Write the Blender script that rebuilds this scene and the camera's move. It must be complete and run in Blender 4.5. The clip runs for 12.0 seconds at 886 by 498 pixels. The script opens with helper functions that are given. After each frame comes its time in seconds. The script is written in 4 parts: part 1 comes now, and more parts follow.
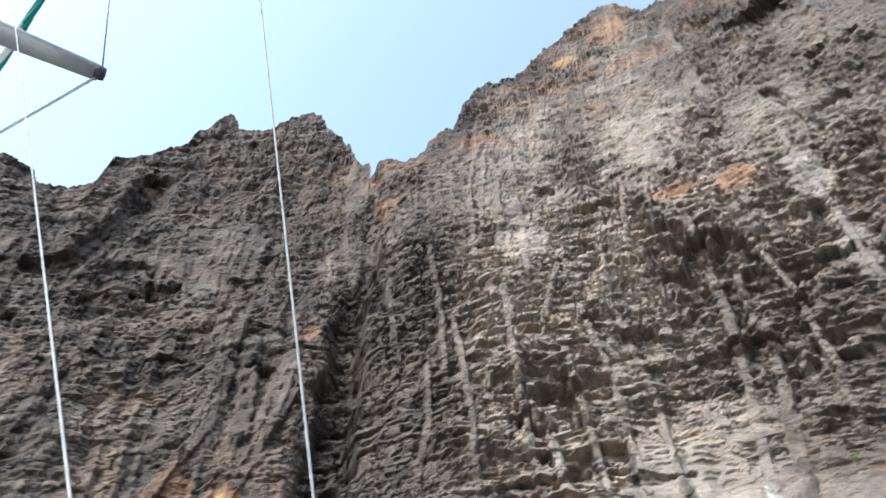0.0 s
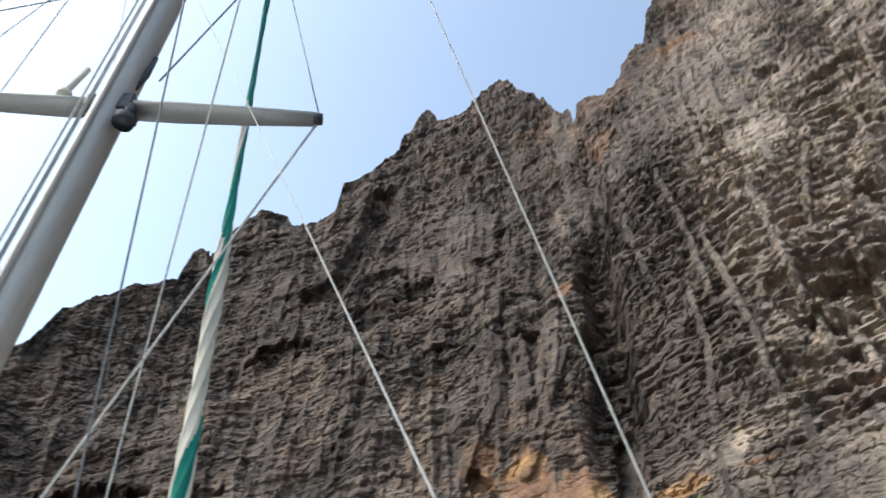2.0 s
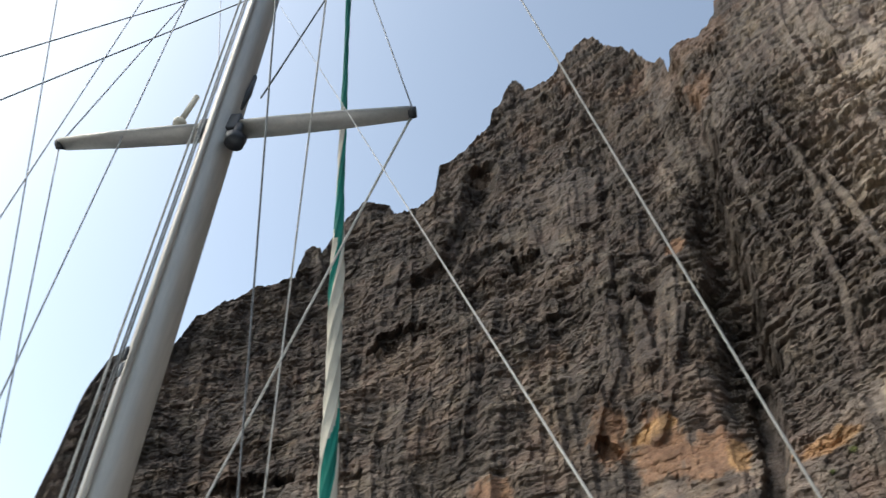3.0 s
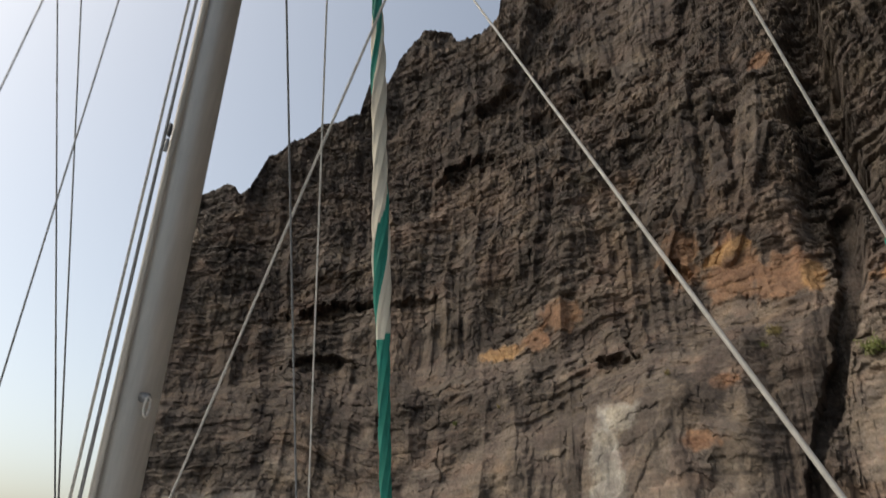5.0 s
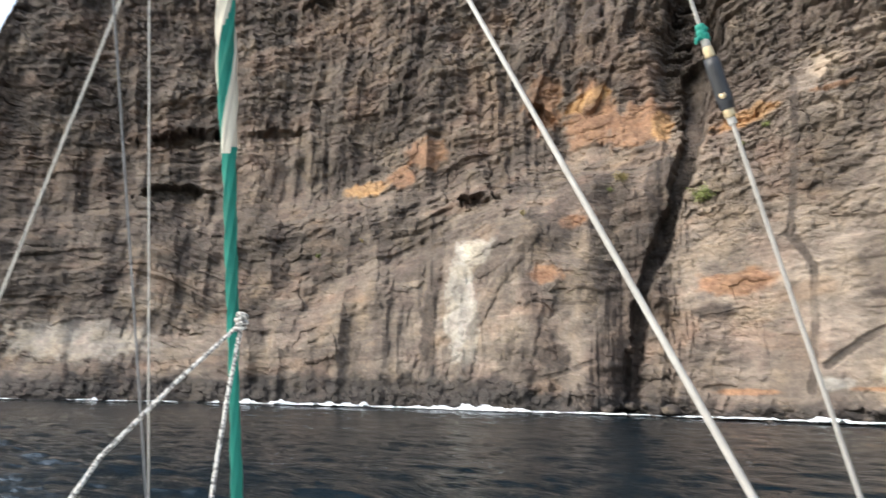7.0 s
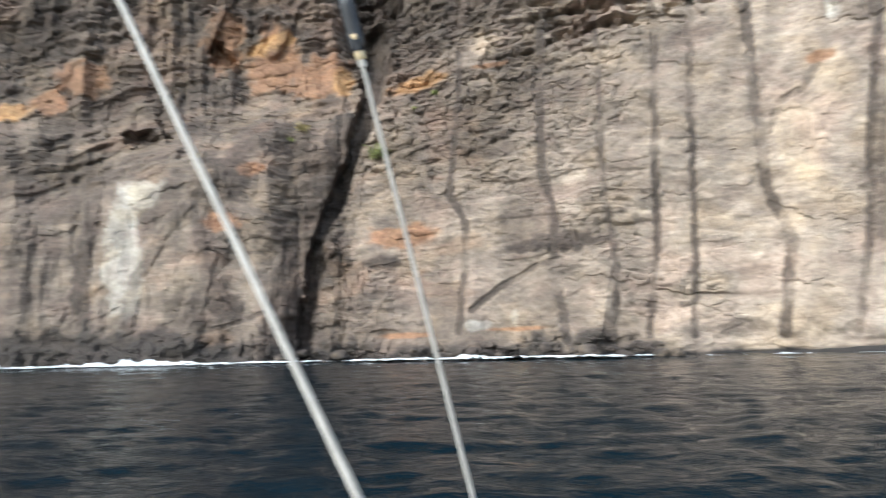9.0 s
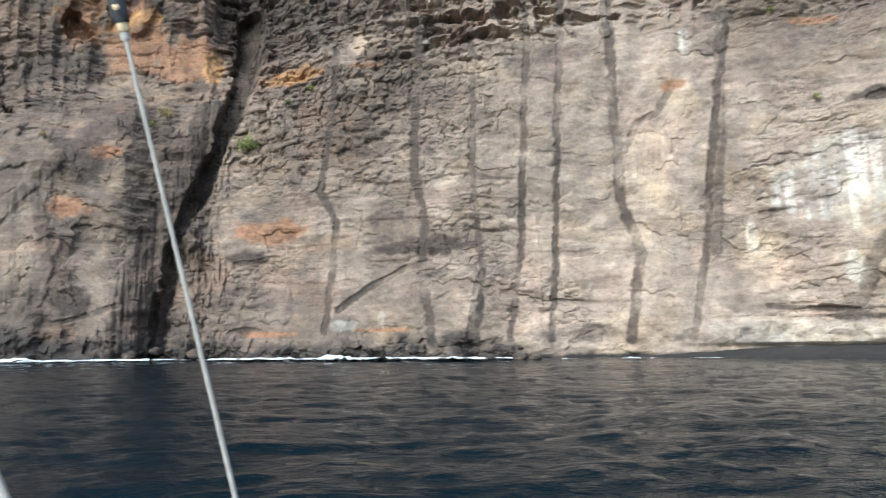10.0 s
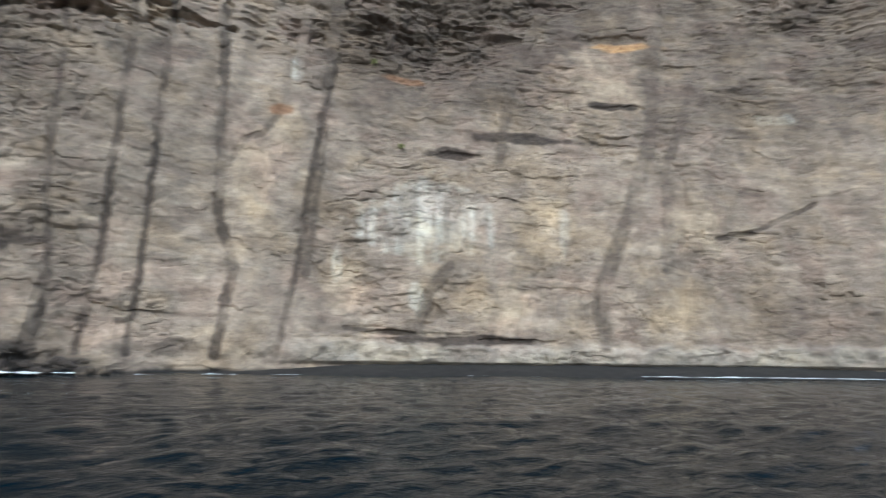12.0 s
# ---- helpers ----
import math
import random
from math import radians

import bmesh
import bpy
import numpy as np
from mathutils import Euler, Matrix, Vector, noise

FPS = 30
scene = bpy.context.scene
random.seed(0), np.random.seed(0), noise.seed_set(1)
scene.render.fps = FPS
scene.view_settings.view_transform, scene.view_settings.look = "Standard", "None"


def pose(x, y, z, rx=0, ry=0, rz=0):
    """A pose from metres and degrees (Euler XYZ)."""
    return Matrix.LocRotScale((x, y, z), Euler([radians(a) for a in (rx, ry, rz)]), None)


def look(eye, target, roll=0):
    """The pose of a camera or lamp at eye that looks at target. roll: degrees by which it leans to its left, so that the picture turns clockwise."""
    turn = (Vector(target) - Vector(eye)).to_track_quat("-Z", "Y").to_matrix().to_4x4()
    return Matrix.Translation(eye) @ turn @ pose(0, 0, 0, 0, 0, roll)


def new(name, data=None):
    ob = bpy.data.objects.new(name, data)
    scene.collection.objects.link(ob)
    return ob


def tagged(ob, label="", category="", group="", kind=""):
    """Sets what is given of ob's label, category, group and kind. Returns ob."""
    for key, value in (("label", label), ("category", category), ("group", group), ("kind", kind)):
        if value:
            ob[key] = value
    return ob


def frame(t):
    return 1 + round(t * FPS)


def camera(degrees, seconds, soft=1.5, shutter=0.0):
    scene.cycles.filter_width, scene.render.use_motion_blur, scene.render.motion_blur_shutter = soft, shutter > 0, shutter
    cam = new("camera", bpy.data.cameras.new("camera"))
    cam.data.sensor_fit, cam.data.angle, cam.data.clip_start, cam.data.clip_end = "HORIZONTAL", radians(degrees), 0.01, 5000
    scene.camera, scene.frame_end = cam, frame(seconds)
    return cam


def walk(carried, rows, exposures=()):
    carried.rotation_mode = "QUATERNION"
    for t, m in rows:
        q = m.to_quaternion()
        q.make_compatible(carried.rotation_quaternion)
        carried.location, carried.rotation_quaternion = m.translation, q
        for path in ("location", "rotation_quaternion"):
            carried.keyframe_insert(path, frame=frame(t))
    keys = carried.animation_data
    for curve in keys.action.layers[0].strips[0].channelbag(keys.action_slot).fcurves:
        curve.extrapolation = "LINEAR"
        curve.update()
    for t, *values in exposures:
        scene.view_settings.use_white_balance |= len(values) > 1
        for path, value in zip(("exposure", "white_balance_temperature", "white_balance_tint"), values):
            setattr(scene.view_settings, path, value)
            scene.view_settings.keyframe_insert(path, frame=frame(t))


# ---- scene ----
EYE = 2.4                      # the eye over the water
cam = camera(66.3, 12.0, soft=1.25, shutter=0.5)
# seconds, metres from the boat's origin, degrees
ROWS = [
    (0.0, 0.010, -0.189, 0.295, 135.64, 0.69, 2.40),
    (0.5, 0.030, -0.186, 0.287, 134.53, 1.35, 8.52),
    (1.0, 0.038, -0.212, 0.293, 133.70, 1.74, 14.52),
    (1.5, 0.021, -0.239, 0.294, 133.09, 0.07, 21.50),
    (2.0, 0.003, -0.246, 0.263, 131.98, -0.29, 28.18),
    (2.5, -0.002, -0.290, 0.250, 131.00, -0.57, 33.87),
    (3.0, 0.011, -0.296, 0.260, 129.83, -0.96, 39.16),
    (3.2, 0.009, -0.280, 0.245, 129.16, -1.30, 40.61),
    (4.8, -0.005, -0.088, 0.068, 117.55, -2.42, 45.43),
    (5.0, -0.006, -0.070, 0.052, 115.60, -2.21, 45.15),
    (5.5, 0.002, -0.033, 0.010, 112.41, -0.56, 43.82),
    (6.0, 0.000, -0.000, -0.000, 108.67, -0.08, 40.18),
    (6.5, 0.006, 0.023, -0.014, 104.99, -0.26, 38.61),
    (6.7, 0.008, 0.026, -0.017, 103.69, -0.58, 37.09),
    (8.3, 0.016, 0.045, -0.037, 98.81, 0.64, 18.74),
    (8.5, 0.018, 0.051, -0.043, 98.77, 1.08, 17.21),
    (9.0, 0.061, 0.092, -0.031, 97.79, 1.65, 7.12),
    (9.5, 0.136, 0.106, -0.029, 97.32, 1.78, 0.23),
    (10.0, 0.207, 0.084, -0.052, 97.67, 0.64, -4.00),
    (10.5, 0.248, 0.081, -0.066, 98.09, 0.00, -9.38),
    (11.0, 0.269, 0.080, -0.068, 98.27, -0.75, -19.33),
    (11.5, 0.279, 0.079, -0.065, 98.70, -1.40, -27.80),
    (12.0, 0.286, 0.079, -0.062, 99.06, -0.75, -37.84),
]
EXPOSURES = [(0.0, 1.85, 5550, 2), (1.0, 1.8, 5600, 2), (1.5, 1.6, 5750, 2), (3.0, 0.9, 6200, 2), (5.0, 0.4, 7000, 6), (5.5, 0.82, 6850, 7), (6.0, 1.4, 6650, 7),
             (6.5, 1.75, 6550, 6), (8.5, 1.75, 6100, 2), (10.0, 1.55, 5800, 1), (11.0, 1.35, 5700, 0), (12.0, 0.84, 5600, -1)]
walk(cam, [(t, pose(x, y, z + EYE, rx, ry, rz)) for t, x, y, z, rx, ry, rz in ROWS], EXPOSURES)

# ---- daylight: bright hazy sky, low sun veiled behind the headland ----
SUN_BEARING, SUN_HEIGHT = -136.0, 46.0
world = bpy.data.worlds.new("sky")
scene.world = world
world.use_nodes = True
sky = world.node_tree.nodes.new("ShaderNodeTexSky")
sky.sky_type, sky.sun_disc = "NISHITA", False
sky.sun_elevation, sky.sun_rotation = radians(SUN_HEIGHT), radians(SUN_BEARING)
sky.air_density, sky.dust_density, sky.ozone_density = 0.9, 3.4, 0.8
back = world.node_tree.nodes["Background"]
haze = world.node_tree.nodes.new("ShaderNodeHueSaturation")
haze.inputs["Saturation"].default_value = 0.72
world.node_tree.links.new(sky.outputs[0], haze.inputs["Color"])
world.node_tree.links.new(haze.outputs[0], back.inputs["Color"])
back.inputs["Strength"].default_value = 0.15
sun = new("sun", bpy.data.lights.new("sun", "SUN"))
sun.data.energy, sun.data.angle, sun.data.color = 0.2, radians(28), (1.0, 0.94, 0.86)
sb, sh = radians(SUN_BEARING), radians(SUN_HEIGHT)
sun.matrix_world = look((0, 0, 200), Vector((0, 0, 200)) - Vector((math.sin(sb) * math.cos(sh), math.cos(sb) * math.cos(sh), math.sin(sh))))


# ---- number noise for the land forms ----
def hash2(i, j, seed):
    h = (i.astype(np.int64) * 374761393 + j.astype(np.int64) * 668265263 + seed * 974634777) & 0xFFFFFFFF
    h = ((h ^ (h >> 13)) * 1274126177) & 0xFFFFFFFF
    h = ((h ^ (h >> 16)) * 2246822519) & 0xFFFFFFFF
    return ((h ^ (h >> 15)) & 0xFFFFFF) / float(0xFFFFFF)


def vnoise(x, y, seed=0):
    """Smooth noise from 0 to 1."""
    x, y = np.broadcast_arrays(np.asarray(x, float), np.asarray(y, float))
    i, j = np.floor(x), np.floor(y)
    u, v = x - i, y - j
    u, v = u * u * u * (u * (6 * u - 15) + 10), v * v * v * (v * (6 * v - 15) + 10)
    a, b = hash2(i, j, seed), hash2(i + 1, j, seed)
    c, d = hash2(i, j + 1, seed), hash2(i + 1, j + 1, seed)
    return (a * (1 - u) + b * u) * (1 - v) + (c * (1 - u) + d * u) * v


def fbm(x, y, seed=0, octaves=4):
    total, amp, norm = 0.0, 1.0, 0.0
    for k in range(octaves):
        total = total + amp * vnoise(x * 2 ** k + 17.3 * k, y * 2 ** k + 9.1 * k, seed + k)
        norm += amp
        amp *= 0.52
    return total / norm


def cells(x, y, seed):
    """Blocky cells: nearness to a joint (0 at it), and the standing of the tilted face of each block."""
    i, j = np.floor(x), np.floor(y)
    f1, f2 = np.full(x.shape, 9.0), np.full(x.shape, 9.0)
    face = np.zeros(x.shape)
    for di in (-1, 0, 1):
        for dj in (-1, 0, 1):
            a, b = i + di, j + dj
            h, k = hash2(a, b, seed), hash2(a, b, seed + 1)
            dx, dy = x - (a + 0.15 + 0.7 * h), y - (b + 0.15 + 0.7 * k)
            far = 0.6 * np.maximum(np.abs(dx), np.abs(dy)) + 0.4 * np.hypot(dx, dy)
            u, v, w = (h * 7.13) % 1, (k * 5.71) % 1, (h * 3.3 + k * 11.7) % 1
            near = far < f1
            f2 = np.where(near, f1, np.minimum(f2, far))
            face = np.where(near, w - 0.5 + 1.3 * (u - 0.5) * dx + 1.3 * (v - 0.5) * dy, face)
            f1 = np.where(near, far, f1)
    return f2 - f1, face


def step(a, b, x):
    t = np.clip((np.asarray(x, float) - a) / (b - a), 0, 1)
    return t * t * (3 - 2 * t)


# ---- helpers for meshes ----
def smooth(ob, on=True):
    ob.data.polygons.foreach_set("use_smooth", [on] * len(ob.data.polygons))
    return ob


def part(name, bm, material, parent=None, label="", smoothed=True):
    """Links a bmesh as one mesh object under a thing or a part."""
    me = bpy.data.meshes.new(name)
    bm.to_mesh(me)
    bm.free()
    me.materials.append(material)
    ob = new(name, me)
    if parent is not None:
        ob.parent = parent
    if label:
        ob["label"] = label
    return smooth(ob, smoothed)


def grid_mesh(name, co, material, parent=None, flip=False):
    """A sheet from an array rows x columns x 3."""
    n, m = co.shape[:2]
    idx = np.arange(n * m).reshape(n, m)
    quads = np.stack([idx[:-1, :-1], idx[:-1, 1:], idx[1:, 1:], idx[1:, :-1]], -1).reshape(-1, 4)
    if flip:
        quads = quads[:, ::-1]
    me = bpy.data.meshes.new(name)
    me.vertices.add(n * m)
    me.vertices.foreach_set("co", co.reshape(-1).astype(np.float32))
    me.loops.add(quads.size)
    me.loops.foreach_set("vertex_index", quads.reshape(-1).astype(np.int32))
    me.polygons.add(len(quads))
    me.polygons.foreach_set("loop_start", (np.arange(len(quads)) * 4).astype(np.int32))
    me.update(calc_edges=True)
    me.materials.append(material)
    ob = new(name, me)
    if parent is not None:
        ob.parent = parent
    return smooth(ob)


def mask(ob, name, values):
    a = ob.data.attributes.new(name, "FLOAT", "POINT")
    a.data.foreach_set("value", np.asarray(values, np.float32).reshape(-1))


def tube(bm, points, radii, sides=10, squash=1.0, cap=True):
    """A tube along points with one radius each, or one for all."""
    pts = [Vector(p) for p in points]
    if not hasattr(radii, "__len__"):
        radii = [radii] * len(pts)
    rings, side = [], None
    for k, p in enumerate(pts):
        d = (pts[min(k + 1, len(pts) - 1)] - pts[max(k - 1, 0)]).normalized()
        if side is None:
            side = d.orthogonal().normalized()
        side = (side - d * side.dot(d)).normalized()
        up = d.cross(side)
        rings.append([bm.verts.new(p + radii[k] * (side * math.cos(2 * math.pi * s / sides) + up * squash * math.sin(2 * math.pi * s / sides))) for s in range(sides)])
    for a, b in zip(rings[:-1], rings[1:]):
        for s in range(sides):
            bm.faces.new((a[s], a[(s + 1) % sides], b[(s + 1) % sides], b[s]))
    if cap:
        bm.faces.new(rings[0][::-1])
        bm.faces.new(rings[-1])
    return bm


def tubes(points, radii, sides=10, squash=1.0):
    return tube(bmesh.new(), points, radii, sides, squash)


def box(bm, centre, size, turn=0.0, bevel=0.0):
    made = bmesh.ops.create_cube(bm, size=1, matrix=pose(*centre, 0, 0, turn) @ Matrix.Diagonal((*size, 1)))
    if bevel:
        es = list({e for v in made["verts"] for e in v.link_edges})
        bmesh.ops.bevel(bm, geom=es, offset=bevel, segments=2, affect="EDGES", profile=0.6)
    return bm


def thing(name, label, category, group="", kind="", at=(0, 0, 0)):
    ob = new(name)
    ob.location = at
    ob.empty_display_size = 0.1
    return tagged(ob, label, category, group, kind)


# ---- materials ----
def nodes_of(name, rough=0.6, metal=0.0):
    m = bpy.data.materials.new(name)
    m.use_nodes = True
    t = m.node_tree
    b = t.nodes["Principled BSDF"]
    b.inputs["Roughness"].default_value, b.inputs["Metallic"].default_value = rough, metal
    return m, t, b


def node(t, kind, **sockets):
    n = t.nodes.new(kind)
    for k, v in sockets.items():
        n.inputs[k.replace("_", " ")].default_value = v
    return n


def tex(t, kind, coord, scale, stretch=(1, 1, 1), detail=6.0, rough=0.6, out="Fac"):
    mp = node(t, "ShaderNodeMapping", Scale=stretch)
    t.links.new(coord, mp.inputs["Vector"])
    n = t.nodes.new("ShaderNodeTex" + kind)
    n.inputs["Scale"].default_value = scale
    if kind == "Noise":
        n.inputs["Detail"].default_value, n.inputs["Roughness"].default_value = detail, rough
    t.links.new(mp.outputs[0], n.inputs["Vector"])
    return n.outputs[out]


def ramp(t, fac, stops):
    r = t.nodes.new("ShaderNodeValToRGB")
    while len(r.color_ramp.elements) < len(stops):
        r.color_ramp.elements.new(0.5)
    for e, (p, c) in zip(r.color_ramp.elements, stops):
        e.position, e.color = p, (*c, 1) if len(c) == 3 else c
    t.links.new(fac, r.inputs[0])
    return r.outputs[0]


def mix(t, fac, a, b, kind="MIX"):
    n = t.nodes.new("ShaderNodeMix")
    n.data_type, n.blend_type = "RGBA", kind
    for sock, v in ((n.inputs[0], fac), (n.inputs[6], a), (n.inputs[7], b)):
        if isinstance(v, bpy.types.NodeSocket):
            t.links.new(v, sock)
        else:
            sock.default_value = v if isinstance(v, (int, float)) else (*v, 1)
    return n.outputs[2]


def calc(t, kind, a, b=0.0):
    n = t.nodes.new("ShaderNodeMath")
    n.operation = kind
    for sock, v in ((n.inputs[0], a), (n.inputs[1], b)):
        if isinstance(v, bpy.types.NodeSocket):
            t.links.new(v, sock)
        else:
            sock.default_value = v
    return n.outputs[0]


def bump(t, height, bsdf, strength=0.5, distance=0.1, normal=None):
    n = node(t, "ShaderNodeBump", Strength=strength, Distance=distance)
    t.links.new(height, n.inputs["Height"])
    if normal is not None:
        t.links.new(normal, n.inputs["Normal"])
    t.links.new(n.outputs[0], bsdf.inputs["Normal"])
    return n.outputs[0]


def rock_material(name, masks=True, dark=False):
    m, t, b = nodes_of(name, 0.9)
    co = t.nodes.new("ShaderNodeTexCoord").outputs["Object"]
    big = tex(t, "Noise", co, 0.05, (1, 1, 1.6), 5)
    bands = tex(t, "Noise", co, 0.35, (0.45, 0.45, 1.7), 8, 0.68)
    grain = tex(t, "Noise", co, 1.6, (1, 1, 1.25), 8, 0.72)
    streak = tex(t, "Noise", co, 0.4, (1.0, 1.0, 0.2), 6, 0.6)
    blotch = tex(t, "Noise", co, 0.22, (1, 1, 1.3), 6, 0.6)
    c = ramp(t, big, [(0.3, (0.122, 0.1, 0.086)), (0.5, (0.183, 0.153, 0.129)), (0.7, (0.263, 0.224, 0.186))])
    c = mix(t, 0.75, c, ramp(t, bands, [(0.32, (0.34, 0.32, 0.31)), (0.5, (0.5, 0.49, 0.48)), (0.68, (0.68, 0.66, 0.63))]), "OVERLAY")
    c = mix(t, 0.4, c, ramp(t, streak, [(0.35, (0.4, 0.39, 0.38)), (0.65, (0.6, 0.59, 0.57))]), "OVERLAY")
    beds = tex(t, "Noise", co, 0.8, (0.1, 0.1, 1.6), 7, 0.65)
    c = mix(t, 0.85, c, ramp(t, beds, [(0.36, (0.36, 0.35, 0.345)), (0.5, (0.5, 0.495, 0.49)), (0.64, (0.63, 0.62, 0.6))]), "OVERLAY")
    if dark:
        c = mix(t, 0.66, c, (0.035, 0.031, 0.03))
    if masks:
        def att(n):
            a = t.nodes.new("ShaderNodeAttribute")
            a.attribute_name = n
            return a.outputs["Fac"]
        c = mix(t, att("tan"), c, ramp(t, bands, [(0.3, (0.222, 0.178, 0.143)), (0.5, (0.31, 0.254, 0.203)), (0.7, (0.41, 0.346, 0.28))]))
        c = mix(t, att("sand"), c, ramp(t, blotch, [(0.3, (0.335, 0.262, 0.19)), (0.7, (0.46, 0.375, 0.275))]))
        c = mix(t, att("rust"), c, ramp(t, grain, [(0.3, (0.185, 0.09, 0.047)), (0.7, (0.3, 0.162, 0.083))]))
        c = mix(t, att("ochre"), c, ramp(t, grain, [(0.3, (0.33, 0.18, 0.075)), (0.7, (0.47, 0.29, 0.13))]))
        c = mix(t, att("pale"), c, ramp(t, streak, [(0.3, (0.36, 0.338, 0.295)), (0.7, (0.6, 0.573, 0.51))]))
        # dykes and dark rock, and the shade put into the colour of recesses
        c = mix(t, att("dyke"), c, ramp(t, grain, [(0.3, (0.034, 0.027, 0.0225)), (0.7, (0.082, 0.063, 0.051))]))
        c = mix(t, att("wet"), c, (0.022, 0.02, 0.02))
    hue = tex(t, "Noise", co, 0.13, (1, 1, 1.2), 4, 0.6)
    c = mix(t, 0.9, c, ramp(t, hue, [(0.36, (0.53, 0.492, 0.487)), (0.5, (0.5, 0.5, 0.5)), (0.64, (0.535, 0.508, 0.458))]), "OVERLAY")
    c = mix(t, 0.85, c, ramp(t, blotch, [(0.36, (0.37, 0.365, 0.365)), (0.5, (0.5, 0.5, 0.5)), (0.64, (0.62, 0.615, 0.6))]), "OVERLAY")
    blot = tex(t, "Noise", co, 0.7, (1, 1, 1.3), 8, 0.75)
    c = mix(t, 0.8, c, ramp(t, blot, [(0.34, (0.33, 0.325, 0.32)), (0.5, (0.5, 0.5, 0.5)), (0.66, (0.66, 0.655, 0.64))]), "OVERLAY")
    c = mix(t, calc(t, "SUBTRACT", 0.75, calc(t, "MULTIPLY", att("calm"), 0.35)) if masks else 0.7, c, ramp(t, grain, [(0.3, (0.32, 0.31, 0.3)), (0.7, (0.68, 0.67, 0.66))]), "OVERLAY")
    fine = tex(t, "Noise", co, 5.0, (1, 1, 1.4), 6, 0.75)
    c = mix(t, calc(t, "SUBTRACT", 0.6, calc(t, "MULTIPLY", att("calm"), 0.35)) if masks else 0.5, c, ramp(t, fine, [(0.34, (0.3, 0.295, 0.29)), (0.5, (0.5, 0.5, 0.5)), (0.66, (0.7, 0.695, 0.68))]), "OVERLAY")
    t.links.new(c, b.inputs["Base Color"])
    h = calc(t, "ADD", calc(t, "MULTIPLY", bands, 0.2), grain)
    h = calc(t, "ADD", h, calc(t, "MULTIPLY", fine, 0.35))
    if masks:
        h = calc(t, "MULTIPLY", h, calc(t, "SUBTRACT", 1.0, calc(t, "MULTIPLY", att("calm"), 0.72)))
    bump(t, h, b, 1.0, 0.42)
    return m


ROCK = rock_material("weathered_basalt")
BOULDER = rock_material("sea_boulder", False, True)


def plain(name, colour, rough=0.5, metal=0.0, vary=0.12, scale=30.0, relief=0.0, stretch=(1, 1, 1)):
    m, t, b = nodes_of(name, rough, metal)
    co = t.nodes.new("ShaderNodeTexCoord").outputs["Object"]
    n = tex(t, "Noise", co, scale, stretch, 5)
    lo = tuple(max(0, v * (1 - vary)) for v in colour)
    hi = tuple(min(1, v * (1 + vary)) for v in colour)
    t.links.new(ramp(t, n, [(0.3, lo), (0.7, hi)]), b.inputs["Base Color"])
    if relief:
        bump(t, n, b, 0.5, relief)
    return m


ALLOY = plain("anodised_aluminium", (0.42, 0.393, 0.352), 0.45, 0.4, 0.08, 6.0, 0.0, (8, 8, 0.6))
WIRE = plain("white_coated_wire", (0.36, 0.335, 0.295), 0.5, 0.0, 0.15, 60)
STEEL = plain("grey_steel_wire", (0.2, 0.2, 0.2), 0.45, 0.5, 0.2, 80)
BLACK = plain("black_plastic", (0.02, 0.02, 0.022), 0.45, 0.0, 0.3, 40)
BRASS = plain("tarnished_brass", (0.55, 0.43, 0.26), 0.35, 0.7, 0.2, 60)
GREEN = plain("green_sail_cloth", (0.01, 0.18, 0.13), 0.75, 0.0, 0.3, 9, 0.004, (1, 1, 0.3))
CREAM = plain("cream_sail_cloth", (0.56, 0.51, 0.41), 0.8, 0.0, 0.18, 9, 0.004, (1, 1, 0.3))
WHITE = plain("white_gelcoat", (0.75, 0.76, 0.76), 0.3, 0.0, 0.04, 4)
ROPE = plain("flecked_rope", (0.5, 0.47, 0.42), 0.85, 0.0, 0.4, 120, 0.001)
LEAF = plain("shrub_leaf", (0.19, 0.21, 0.06), 0.7, 0.0, 0.5, 2)
FOAM = plain("sea_foam", (0.72, 0.77, 0.8), 0.8, 0.0, 0.05, 3, 0.05)
SAND = plain("black_sand", (0.014, 0.0135, 0.014), 0.7, 0.0, 0.3, 1.5, 0.05)


def water_material():
    m, t, b = nodes_of("sea_water", 0.06)
    b.inputs["Base Color"].default_value = (0.0022, 0.008, 0.0125, 1)
    b.inputs["IOR"].default_value = 1.33
    b.inputs["Specular IOR Level"].default_value = 0.1
    co = t.nodes.new("ShaderNodeTexCoord").outputs["Object"]
    a = tex(t, "Noise", co, 1.1, (0.55, 1, 1), 5, 0.55)
    c = tex(t, "Noise", co, 4.5, (0.6, 1, 1), 4, 0.6)
    bump(t, calc(t, "ADD", a, calc(t, "MULTIPLY", c, 0.3)), b, 0.55, 0.3)
    return m


WATER = water_material()

# ---- the cliff: bearings in degrees from the boat, heights in metres ----
SHORE = [(-80, 215), (-65, 185), (-50, 152), (-35, 124), (-22, 107), (-12, 96), (0, 88), (12, 86), (25, 88), (40, 92), (55, 100), (70, 114), (80, 126)]
SKY_WEST = [(-80, -7), (-71.9, -7), (-71.3, 3), (-70.7, 15), (-70.2, 20), (-70, 24), (-69, 27.3), (-66.5, 28.4), (-65.3, 27.6), (-64.6, 28.2), (-63.4, 31.4), (-59.3, 34.3), (-55.3, 36.3), (-54.7, 38.8), (-54, 39.1),
            (-53, 38.8), (-51.5, 41.6), (-49.5, 43.1), (-46.3, 43.8), (-45.7, 43.0), (-44.4, 43.1), (-41.1, 45), (-40.7, 46.9), (-36.6, 49), (-34.5, 50), (-33.8, 51.2), (-31, 53.4)]
